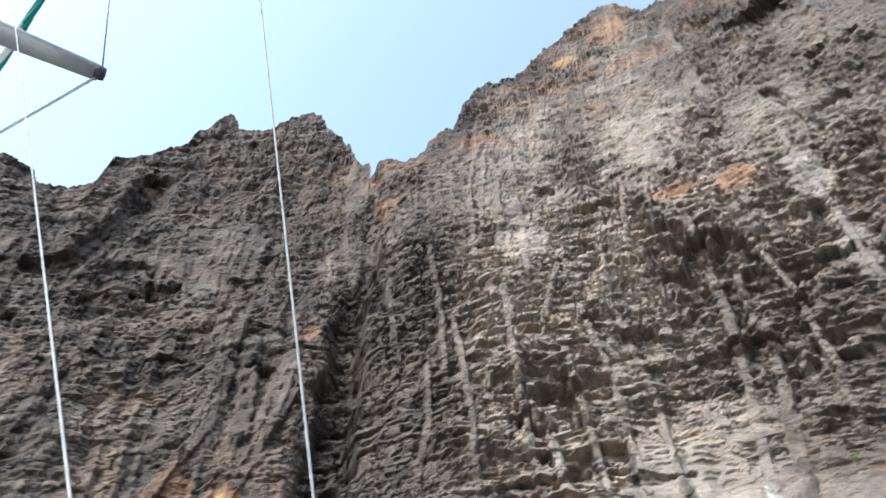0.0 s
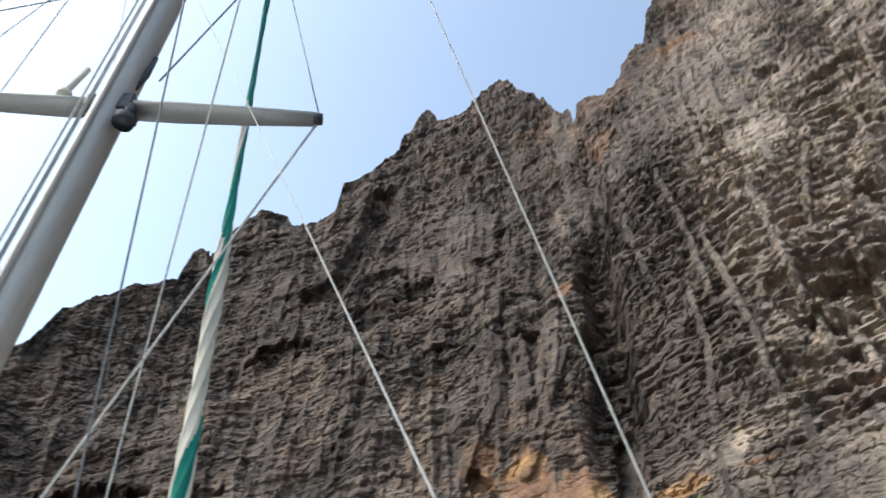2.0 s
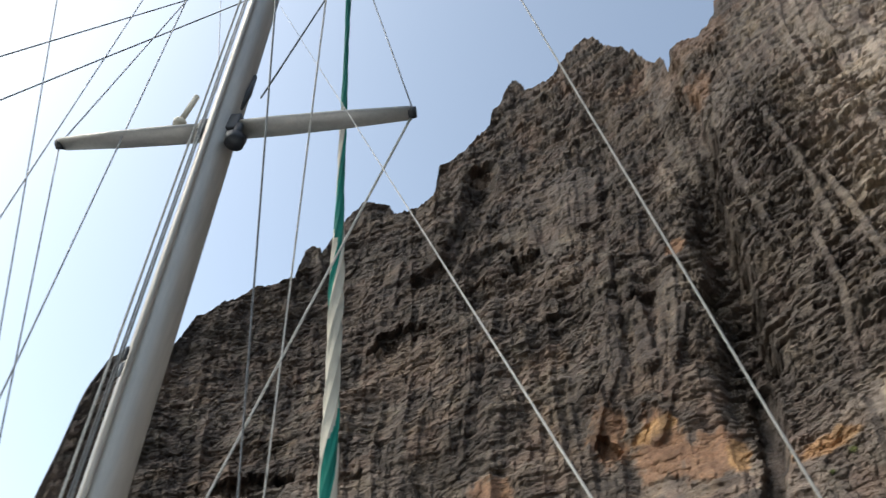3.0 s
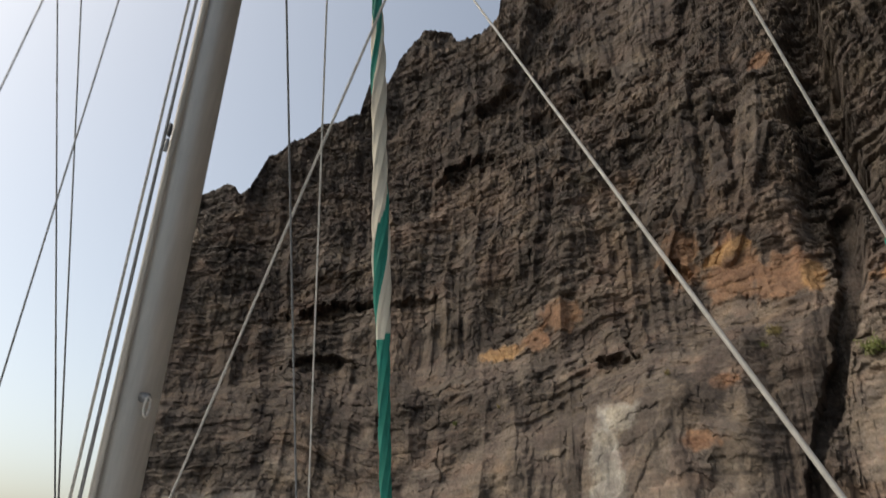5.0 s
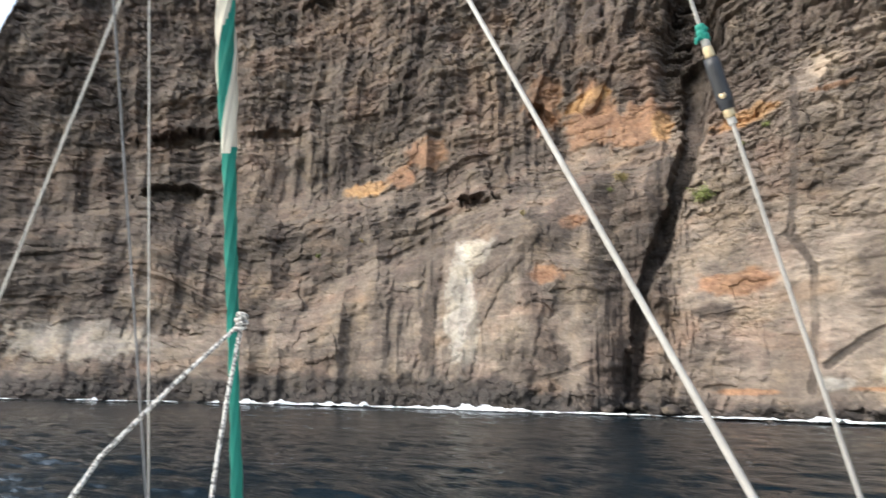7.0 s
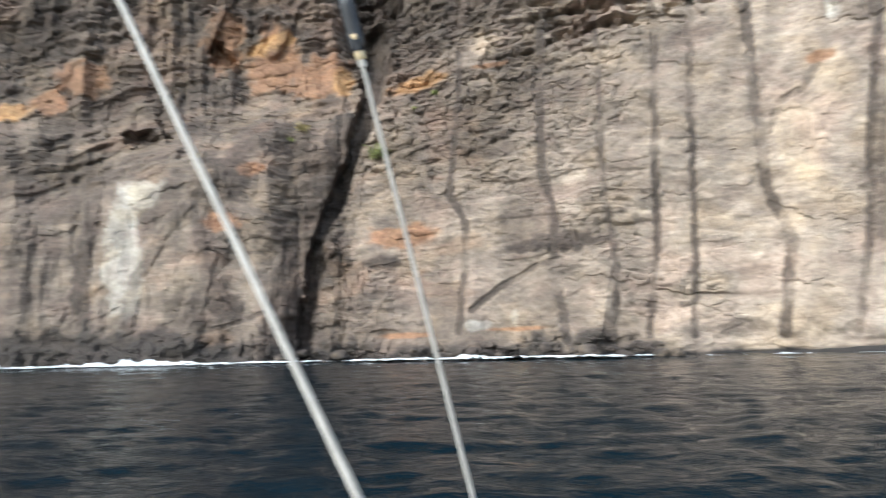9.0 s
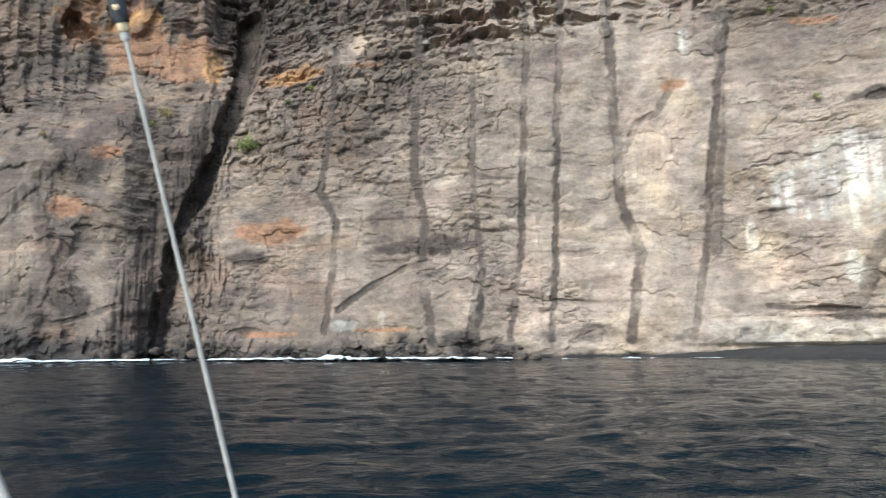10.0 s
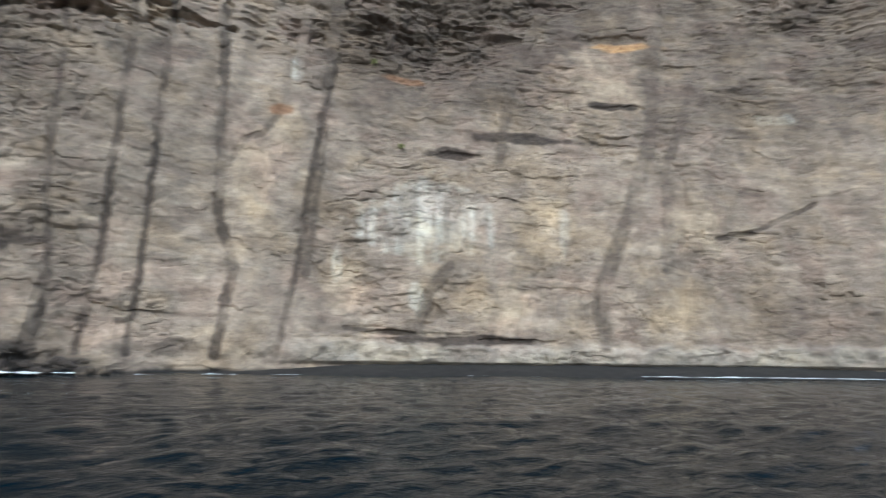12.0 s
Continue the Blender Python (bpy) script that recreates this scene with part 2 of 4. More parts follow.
SKY_EAST = [(-30.4, 53.6), (-29.3, 53), (-26, 53.2), (-23.7, 54.4), (-21.5, 55.4), (-19.3, 55.6), (-17.8, 54.6), (-16, 53.9), (-13.5, 52.4), (-11.4, 51.1), (-10.5, 52.4), (-9.6, 53), (-6.3, 52.9),
            (-4.2, 53.7), (-3.4, 54.4), (-0.9, 55.5), (0, 55.2), (1.9, 56.9), (4.6, 58.4), (9.6, 58.9), (12.7, 59.8), (14.5, 60.6), (17.5, 61.1), (23.9, 62), (25.8, 62.4)]
SKY_FAR = [(28.2, 62.3), (29.4, 61.5), (31.7, 60.9), (36.3, 60), (50, 57), (80, 45)]
SKYLINE = SKY_WEST + SKY_EAST + SKY_FAR
BACK = 0.2                     # how far the face leans back
GULLY_R = [(0, -18), (10, -17.6), (18, -16), (32, -13.6), (42, -12.2), (54, -11), (100, -10.6), (127, -9.4), (150, -10.2), (200, -11)]
GULLY_L = [(0, -20.5), (12, -20), (20, -18.2), (34, -15.4), (60, -14), (100, -13.1), (135, -12.5), (173, -11.6), (200, -11.4)]
# bearing, height, half width, half height (and depth, for hollows)
CAVES_A = [(32.9, 140.0, 2.9, 3.1, 3.2), (44.3, 195.4, 6.7, 8.2, 6), (9.4, 66.9, 4.7, 2.8, 4.9), (6.9, 60.9, 2.6, 2.9, 2.9), (27.0, 98.5, 7.7, 7.1, 6),
    (24.4, 110.4, 4.2, 2.9, 4.6), (-8.1, 133.6, 1.2, 6.3, 1.6), (-8.2, 123.9, 1.5, 2.3, 1.7), (11.8, 139.1, 2.1, 2.0, 2.3), (-3.9, 110.6, 0.8, 9.0, 1.6),
    (-35.8, 118.8, 2.5, 5.3, 2.8), (-43.8, 111.8, 5.3, 4.1, 5.8), (-19.7, 90.9, 3.0, 2.3, 3.3), (-20.5, 96.8, 3.3, 0.8, 0.7), (-31.5, 122.6, 2.7, 2.2, 3.0),
    (-36.0, 176.6, 1.8, 13.3, 2.0), (-45.2, 109.2, 3.7, 3.5, 4.1), (-31.1, 124.7, 3.2, 4.3, 3.5), (-56.2, 69.1, 5.6, 2.4, 4.2), (-56.8, 52.9, 5.8, 2.2, 3.9)]
CAVES_B = [(-56.2, 69.1, 5.6, 2.4, 4.2), (-56.8, 52.9, 5.8, 2.2, 3.9), (-48.8, 67.8, 3.1, 2.5, 3.4), (-41.4, 59.8, 1.1, 1.7, 1.6), (-25.4, 59.0, 1.8, 3.0, 4.0),
    (-29.5, 44.6, 1.5, 6.1, 1.7), (-30.8, 40.3, 3.2, 2.0, 4.5), (32.5, 79.5, 3.2, 1.9, 3.3), (27.9, 72.3, 4.1, 1.5, 2.6), (18.2, 78.6, 2.8, 2.0, 3.1),
    (14.1, 83.8, 2.4, 2.2, 2.6), (-2.7, 93.7, 1.1, 1.8, 1.6), (31.7, 55.0, 2.0, 1.0, 1.8), (3.8, 52.5, 4.4, 1.2, 2.1), (9.7, 49.9, 2.5, 1.2, 2.1),
    (5.5, 49.7, 5.2, 1.2, 2.1), (10.3, 45.6, 5.1, 0.9, 0.7), (15.7, 48.6, 4.9, 1.1, 1.9), (-8.6, 53.1, 1.2, 0.5, 0.7), (52.5, 56.1, 5.5, 1.2, 0.6)]
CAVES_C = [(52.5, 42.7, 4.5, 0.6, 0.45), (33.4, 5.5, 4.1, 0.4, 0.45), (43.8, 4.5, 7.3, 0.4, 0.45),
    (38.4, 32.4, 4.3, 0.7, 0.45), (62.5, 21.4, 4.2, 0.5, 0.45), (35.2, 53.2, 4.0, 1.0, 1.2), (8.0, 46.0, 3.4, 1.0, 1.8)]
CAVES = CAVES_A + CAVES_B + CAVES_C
RUST_SPOTS = [(26.2, 122.2, 4.5, 3.7), (32.7, 118.7, 4.7, 4.7), (-8.5, 148.4, 3.8, 8.1), (4.0, 175.1, 6.1, 4.1), (25.8, 247.4, 6.5, 31.8),
    (-15.9, 102.9, 2.1, 2.5), (-25.2, 60.5, 3.8, 7.5), (-20.9, 54.9, 5.0, 7.9), (-17.0, 50.8, 5.2, 7.0), (-35.6, 54.5, 3.9, 4.8),
    (-37.6, 50.7, 3.2, 4.0), (-25.1, 22.0, 3.6, 2.3), (-23.0, 30.8, 2.6, 1.5), (-10.4, 18.1, 8.0, 2.0), (-1.2, 3.8, 5.3, 0.4), (-10.1, 3.4, 5.7, 0.6), (-2.2, 43.4, 3.5, 0.5),
    (34.3, 44.7, 3.5, 0.9), (23.7, 36.5, 2.1, 1.1)]
OCHRE_SPOTS = [(18.4, 223.3, 4.4, 5.7), (-19.9, 59.3, 1.6, 1.4), (-21.5, 58.5, 3.2, 2.2), (-8.8, 43.3, 4.6, 1.9), (-15.2, 49.4, 2.0, 3.5),
    (-40.4, 48.7, 4.0, 2.6), (53.6, 54.8, 4.9, 1.3)]
PALE_SPOTS = [(-31.2, 27.8, 4.0, 3.2), (-32.3, 17.5, 2.9, 13), (-62.0, 14.0, 11, 6.5), (-1.0, 5.3, 0.7, 1.6), (-4.3, 4.3, 2.4, 1.0),
    (36.0, 22.0, 11.0, 7.0), (48.1, 20.6, 1.0, 4.4), (41.9, 20.6, 1.0, 3.5), (28.9, 14.5, 0.8, 3.2), (35.7, 10.2, 1.5, 3.2),
    (24.9, 44.3, 1.0, 2.9), (64.6, 41.1, 3.1, 1.4), (39.1, 115.1, 4.2, 11.7), (39.4, 88.3, 3.0, 10.1)]
TAN_SPOTS = [ (24.3, 165.6, 10.6, 43.5), (8.5, 120.3, 6.1, 11.0), (10.7, 179.6, 9.1, 25.4), (23.4, 44.3, 9.3, 10.2),
    (21.7, 24.8, 3.6, 7.4), (58.4, 21.7, 4.5, 5.0), (50.7, 46.4, 9.2, 9.5), (43.3, 9.8, 7.4, 3.2), (-3.6, 46.7, 3.1, 3.5),
    (12.9, 21.6, 14.4, 12.0), (-24.9, 15.1, 5.8, 4.1)]
SAND_SPOTS = [(58.4, 21.7, 5.0, 6.0), (42.5, 9.8, 7.5, 4.2), (51, 46, 9, 9), (22, 25, 3.6, 9), (24.5, 33, 3, 5), (47, 22, 7, 6), (57, 10, 5, 5), (30, 12, 5, 5), (-2.5, 47.5, 3.2, 4)]
# patches of dark rock, and shade painted into the ledge slots
DYKE_SHADE_SPOTS = [(-35.1, 14.3, 1.7, 12.0), (-24.7, 30.3, 4.1, 5.4), (0.8, 15.0, 6.7, 1.4),
    # first four here: slot shade put into the colour over the shallow hollows
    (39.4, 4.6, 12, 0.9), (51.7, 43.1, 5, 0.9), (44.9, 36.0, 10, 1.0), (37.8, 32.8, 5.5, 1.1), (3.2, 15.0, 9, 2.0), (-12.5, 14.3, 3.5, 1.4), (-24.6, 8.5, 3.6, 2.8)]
FISSURE = [(-18.6, 0), (-18.4, 5.6), (-17.2, 18.6), (-15.2, 27.7), (-13.6, 37.3), (-12.8, 44), (-12.4, 52), (-12.1, 60)]
STREAKED = [(-15.1, 39), (-16.6, 29.5), (-19.2, 16.5), (-20.0, 8), (-20.2, 0)]
DYKES_FOOT = [
    [(-5.8, 3.5), (-4.7, 18.5), (-6.2, 23.3), (-5.3, 36.2), (-4.9, 46.8)],
    [(3.1, 2.2), (2.4, 12.4), (2.7, 17.9), (1.8, 26.4), (2.1, 39.9), (2.3, 48.6)],
    [(6.9, 2.5), (7.5, 11.4), (6.7, 25.9), (7.0, 36.5), (6.9, 49.8)],
    [(9.7, 2.5), (10.9, 15.9), (11.3, 29.8), (11.8, 43.4), (11.7, 53.1)],
    [(13.0, 2.4), (13.7, 13.4), (14.3, 33.9), (14.9, 52.6)],
    [(19.5, 2.3), (20.5, 13.1), (19.2, 20.9), (18.8, 42.3), (18.8, 51.9)],
    [(24.2, 2.2), (25.7, 15.0), (26.3, 24.1), (27.3, 36.3), (28.1, 45.9)],
]
DYKES_EAST = [
    [(35.5, 4.8), (36.6, 11.0), (38.5, 15.2)],
    [(51.3, 4.5), (50.7, 10.9), (53.2, 22.3), (55.2, 36.6), (56.0, 56.7)],
    [(42.6, 31.5), (43.6, 47.5), (46.4, 60.0)],
    [(26.2, 13.4), (27.0, 28.3), (27.4, 42.1), (28.1, 57.6)],
    [(56.4, 15.4), (56.5, 31.8), (58.7, 47.1)],
]
DYKES_WEST = [
    [(-35.4, 2.8), (-35.1, 16.5), (-34.4, 31.2)],
    [(-27.7, 3.4), (-26.3, 16.3), (-27.3, 28.4)],
    [(-32.2, 5.6), (-31.4, 13.9), (-29.1, 22.1), (-25.9, 30.3)],
    [(-22.8, 69.5), (-23.1, 94.6), (-22.6, 114.5)],
    [(-18.2, 70.8), (-16.7, 97.5), (-18.0, 112.4)],
    [(-27.8, 67.9), (-27.2, 79.0)],
    [(-24.5, 76.9), (-23.8, 96.9), (-24.5, 114.5)],
    [(-19.9, 66.6), (-18.0, 89.0), (-16.9, 98.4)],
    [(-39.5, 139.4), (-37.9, 157.7), (-36.2, 190.1)],
    [(-45.8, 109.4), (-45.6, 128.2), (-45.0, 146.6)],
    [(-63.4, 43.5), (-64.0, 57.1), (-65.3, 66.1)],
    [(-69.0, 19.0), (-68.7, 31.0), (-67.8, 42.1)],
]
DYKES_HIGH = [
    [(18.5, 45.7), (18.2, 63.7), (16.2, 87.7), (16.6, 108.9)],
    [(25.1, 44.6), (26.0, 60.2), (26.7, 78.1), (26.6, 102.9), (26.7, 111.5)],
    [(6.7, 49.7), (5.5, 70.9), (5.0, 97.1)],
    [(-1.6, 73.8), (-2.1, 95.3), (-3.3, 122.1)],
    [(2.1, 113.7), (1.9, 146.7), (3.5, 170.3)],
    [(8.1, 103.4), (8.1, 127.1), (7.6, 158.8)],
    [(39.7, 79.9), (39.3, 105.7), (38.8, 128.8)],
    [(12.4, 47.3), (11.6, 60.1), (10.7, 77.5)],
    [(33.3, 62.8), (33.0, 82.2), (31.9, 95.4)],
    [(34.2, 161.6), (33.5, 216.2)],
]
DYKES_MORE = [
    [(1.2, 50.2), (0.6, 70.1), (-0.8, 92.8)],
    [(5.9, 57.2), (5.6, 89.4), (5.1, 101.0)],
    [(14.6, 73.0), (13.7, 79.2), (12.3, 103.1)],
    [(27.5, 42.1), (28.6, 58.9), (29.5, 76.1)],
    [(32.8, 50.4), (33.3, 62.8)],
    [(-4.5, 51.9), (-3.3, 66.4), (-3.6, 80.6)],
    [(15.6, 46.5), (15.0, 57.8), (14.8, 66.2)],
    [(9.0, 47.2), (8.1, 60.0)],
    [(8.6, 81.5), (11.4, 103.7)],
    [(28.6, 76.8), (28.9, 89.4)],
    [(3.0, 125.3), (4.0, 154.9)],
    [(5.2, 114.0), (5.6, 143.4)],
    [(19.8, 108.8), (20.9, 130.2)],
    [(-6.9, 88.8), (-7.9, 108.8), (-7.5, 125.1)],
]
CRACKS = [
    [(9.6, 6.2), (13.0, 6.2)],
    [(-4.7, 6.5), (-2.2, 9.4), (1.0, 12.1), (3.0, 12.6)],
    [(29.7, 6.0), (34, 5.5), (36.4, 5.1)],
    [(38.3, 5.2), (42.5, 4.8), (46, 4.4)],
    [(60.2, 20.5), (63, 22), (67, 26.5)],
    [(23.4, 35.5), (22.3, 32.5), (20.6, 31.0), (19.6, 27.5)],
    [(-44.5, 24), (-46, 17.5), (-46.6, 11)],
    [(-27.8, 4.2), (-24, 6.0), (-21.5, 7.6)],
    [(-26.2, 17.5), (-21.6, 16.7)],
]
# thick dark ribs and a ravine of the west mass
RIBS = [
    [(-23.1, 104.9), (-22.9, 90.2), (-23.4, 75.3), (-26.2, 64.4), (-26.5, 58.2)],
    [(-21.3, 99.1), (-20.7, 83.6), (-20.7, 72.0)],
    [(-16.6, 81.8), (-18.2, 72.2), (-21.0, 57.0)],
]
RAVINE = [(-35.6, 181.4), (-35.9, 161.0), (-37.6, 149.6), (-38.5, 138.2), (-41.4, 133.8)]
BENCH_LINE = [(-60, 84), (-50, 96), (-42.2, 104.3), (-38.8, 107.6), (-35.0, 114.3), (-31.1, 112.2), (-27.8, 113.6), (-23.2, 113.2), (-20.0, 109.0), (-15.5, 97.8)]
# long slots weathered out under hard beds
SLOTS = [
    [(22.2, 116.9), (26.0, 106.7), (31.4, 100.9), (38.3, 102.5)],
    [(25.9, 96.1), (29.8, 89.2), (33.7, 88.6), (39.3, 88.6)],
    [(23.3, 71.2), (27.1, 70.9), (30.1, 67.0), (38.7, 71.2)],
    [(1.3, 72.5), (7.8, 71.9), (13.9, 69.0)],
    [(4.7, 62.0), (8.1, 59.8), (12.1, 60.2)],
    [(28.7, 63.8), (37.6, 65.5)],
    [(1.4, 56.5), (7.7, 53.6), (14.0, 53.9)],
    [(40.0, 150.5), (42.3, 132.7), (46.9, 135.3)],
    [(46.1, 157.1), (50.1, 157.7)],
]
VEINS = [[(40.1, 210.2), (39.2, 159.5), (37.9, 133.7)], [(38.7, 126.8), (39.2, 105.1), (39.0, 79.7)]]
# broad faces that are smoother than the rest
CALM_FACES = [(-27.5, 141, 12, 25), (24, 168, 12, 44), (8.5, 120, 6, 11), (10.7, 180, 9, 25), (-3.6, 46.7, 3, 3.5), (21.7, 25, 4, 8), (35, 22, 9, 8), (58, 22, 6, 7), (48, 12, 20, 8), (-33, 18, 14, 13)]


def lut(pairs, x):
    a = np.array(pairs, float)
    return np.interp(x, a[:, 0], a[:, 1])


def shore(az):
    return sum(lut(SHORE, az + k) for k in (-6, -3, 0, 3, 6)) / 5


ARC_AT = np.arange(-95, 95.01, 0.5)
ARC = np.concatenate([[0], np.cumsum(np.hypot(np.diff(shore(ARC_AT)), radians(0.5) * shore(ARC_AT[1:])))])
ARC = ARC - np.interp(0, ARC_AT, ARC) + 300


def crest(az):
    """Height of the cliff's edge."""
    tan = np.tan(np.radians(lut(SKYLINE, az)))
    r = shore(az) + np.where(az < -11.3, 7.8, 1.5) + 3.9 * np.exp(-((az + 11.6) / 0.9) ** 2)
    s = np.radians(az) * 100
    h = (r * tan + EYE) / (1 - BACK * tan)
    return h + (3.2 + 2.2 * step(-9, -5, az)) * (fbm(s / 2.6, s * 0 + 3.3, 71, 5) - 0.25 - 0.2 * step(-18, -12, az)) * (1 - 0.8 * (1 - step(-70, -66, az)))


def window(az, a, reach):
    """The columns within reach metres of a bearing."""
    deg = math.degrees(reach / 100)
    return slice(*np.searchsorted(az[0], (a - deg, a + deg)))


def blob(az, z, a, h, w, t, wob, lo, hi):
    return 1 - step(lo, hi, np.hypot((np.radians(az - a)) * 100 / w, (z - h) / t) + wob)


def along(az, z, line, half):
    """1 on a line of (bearing, height), 0 beyond half a width from it."""
    s = np.radians(az) * 100
    near = np.full(az.shape, 1e9)
    for (a, h), (b, k) in zip(line[:-1], line[1:]):
        x0, x1 = radians(a) * 100, radians(b) * 100
        dx, dz = x1 - x0, k - h
        u = np.clip(((s - x0) * dx + (z - h) * dz) / (dx * dx + dz * dz), 0, 1)
        near = np.minimum(near, np.hypot(s - x0 - u * dx, z - h - u * dz))
    return 1 - step(half * 0.6, half * 1.1, near)


def land(az, z):
    """For a grid of bearings and heights: how far the rock stands back from the plain slope, and its colour masks."""
    s = np.interp(az, ARC_AT, ARC)
    col = {k: np.zeros(z.shape) for k in ("tan", "sand", "rust", "ochre", "pale", "dyke", "wet", "calm")}
    wide = fbm(s / 30, z / 30, 21, 2) - 0.5
    wob = fbm(s / 3, z / 3, 81, 4) - 0.5
    wob2 = fbm(s / 1.3, z / 1.0, 85, 3) - 0.5
    east = step(-17, -13, az)
    # the gully between the two masses
    gr = lut(GULLY_R, z) + 1.2 * (vnoise(z / 5, z * 0, 31) - 0.5) + 2.2 * wob + 0.8 * wob2
    gl = lut(GULLY_L, z) + 1.6 * (vnoise(z / 6, z * 0 + 4, 32) - 0.5) + 0.8 * wob
    wr, wl = 0.8 * step(gr - 0.5, gr + 0.9, az) + 0.2 * step(gr, gr + 4.5, az), 1 - step(gl - 1.6, gl + 0.4, az)
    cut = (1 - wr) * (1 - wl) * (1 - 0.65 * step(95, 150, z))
    d = (9 * step(36, 56, z) + 4 * step(50, 80, z)) * cut + (0.5 + 5.5 * step(30, 52, z)) * (1 - wr) * wl * step(32, 50, z) + (1 + 2.5 * step(30, 50, z)) * cut * step(20, 45, z) * (fbm(s / 2.8, z / 9, 35, 4) - 0.5)
    # large bays and buttresses
    d = d + 9 * (fbm(s / 45, z / 70, 1, 3) - 0.5) + 5 * (fbm(s / 14, z / 30, 4, 3) - 0.5)
    # buttresses and clefts, steep and uneven
    rib = np.abs(fbm(s / 8 + 1.5 * wide, z / 60 + 0.3 * wob, 12, 3) - 0.5) * 2
    d = d - (2.6 - 1.2 * east) * (0.35 - rib)
    # the lower face of the west stands out under a sloping bench
    bench = 31 + 0.8 * np.clip(az + 34, -24, 12) + 9 * (fbm(s / 18, s * 0, 14, 3) - 0.5)
    west_foot = (1 - step(-8, 6, z - bench)) * (1 - step(-23, -19, az))
    d = d + 30 * (1 - step(-72, -69.6, az))
    d = d - 7.0 * west_foot + 1.5 * (1 - east)
    mid = lut(BENCH_LINE, az) + 5 * (fbm(s / 9, s * 0 + 2, 15, 3) - 0.5)
    d = d - 3.4 * (1 - east) * (1 - step(-5, 1.0, z - mid)) * step(45, 75, z) * step(-62, -48, az)
    c = window(az, -37, 16)
    d[:, c] += 4.5 * along(az[:, c] + 0.8 * wob[:, c], z[:, c], RAVINE, 3.4)
    calm = np.zeros(z.shape)
    for a, h, w, t in CALM_FACES:
        c = window(az, a, 1.6 * w)
        calm[:, c] = np.maximum(calm[:, c], blob(az[:, c], z[:, c], a, h, w, t, 0.9 * wob[:, c], 0.7, 1.05))
    d = d + 1.0 * calm * (fbm(s / 1.6, z / 12, 57, 3) - 0.5)
    for a, h, w, t in RUST_SPOTS + OCHRE_SPOTS + PALE_SPOTS:
        if w > 2 and t > 2:
            c = window(az, a, 1.6 * w)
            calm[:, c] = np.maximum(calm[:, c], blob(az[:, c], z[:, c], a, h, w, t, 0.9 * wob[:, c], 0.6, 1.1))
    calm = 0.75 * calm
    calm = np.maximum(calm, 0.3 * (1 - east))
    rise = np.clip(24 + 0.9 * (az + 5), 20, 46) + 16 * step(36, 46, az)
    foot = east * (1 - step(-8, 14, z - rise + 32 * wide))
    high = east * step(112, 138, z + 25 * wide)
    calm = np.maximum(calm, high * (0.35 + 0.4 * step(0.4, 0.6, fbm(s / 15, z / 30, 18, 2))))
    d = d + high * 2.4 * (np.abs(2 * fbm(s / 4.5 + wide, z / 60, 19, 3) - 1) - 0.3)
    calm = np.maximum(calm, foot * (0.72 + 0.25 * step(0.35, 0.6, fbm(s / 11, z / 9, 16, 2))))
    calm = np.maximum(calm, west_foot * (0.45 + 0.35 * step(0.35, 0.6, fbm(s / 12, z / 12, 17, 2))))
    spare = np.zeros(z.shape)
    runs = step(0.4, 0.58, fbm(s / 0.9, z / 11, 63, 3))
    edge, chip = fbm(s / 2, z / 2.2, 66, 3), fbm(s / 0.45, z / 0.5, 67, 2)
    swing = 0.9 * (vnoise(z / 4, z * 0, 61) - 0.5) + 0.5 * (vnoise(z / 1.3, z * 0, 62) - 0.5)
    for lines, half, proud, dark in ((DYKES_FOOT, 0.6, -0.25, 0.85), (DYKES_EAST, 0.95, 0.1, 0.6), (DYKES_WEST, 1.1, 0.5, 0.65), (RIBS, 1.3, 1.3, 0.85),  (DYKES_HIGH + DYKES_MORE, 0.72, 0.35, 0.2), (CRACKS, 0.42, -0.25, 0.8)):
        for k, line in enumerate(lines):
            mid = sum(p[0] for p in line) / len(line)
            c = window(az, mid, 12)
            girth = (1.4 if k % 4 == 1 else 1.0) * (0.72 + 0.55 * edge[:, c])
            m = along(az[:, c] + 0.22 * (swing[:, c] + 1.2 * wob2[:, c] + 0.8 * wob[:, c]) + 0.2 * (chip[:, c] - 0.5), z[:, c], line, half * girth)
            m = m * (0.5 + 0.5 * step(0.3, 0.5, fbm(s[:, c] / 2.5 + 7 * k, z[:, c] / 5, 64, 3)))
            d[:, c] -= proud * m
            spare[:, c] = np.maximum(spare[:, c], m)
            col["dyke"][:, c] = np.maximum(col["dyke"][:, c], dark * m)
    for line in VEINS:
        c = window(az, 39, 9)
        m = along(az[:, c] + 2.2 * wob[:, c] + 0.8 * wob2[:, c], z[:, c], line, 2.4)
        col["pale"][:, c] = np.maximum(col["pale"][:, c], 0.32 * m * step(0.3, 0.6, fbm(s[:, c] / 1.6, z[:, c] / 7, 39, 3)))
    c = window(az, -16, 16)
    ragged = 0.55 * (wob2[:, c] + 1.4 * wob[:, c])
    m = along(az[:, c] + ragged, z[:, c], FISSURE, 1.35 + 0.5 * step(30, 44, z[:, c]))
    d[:, c] += 4.0 * m + 1.2 * m * (fbm(s[:, c] / 0.9, z[:, c] / 9, 36, 3) - 0.5)
    k = along(az[:, c] + 1.2 * ragged, z[:, c], STREAKED, 3.7 - 1.3 * step(5, 30, z[:, c]))
    d[:, c] += 1.8 * k * (fbm(s[:, c] / 1.1, z[:, c] / 16, 37, 3) - 0.5)
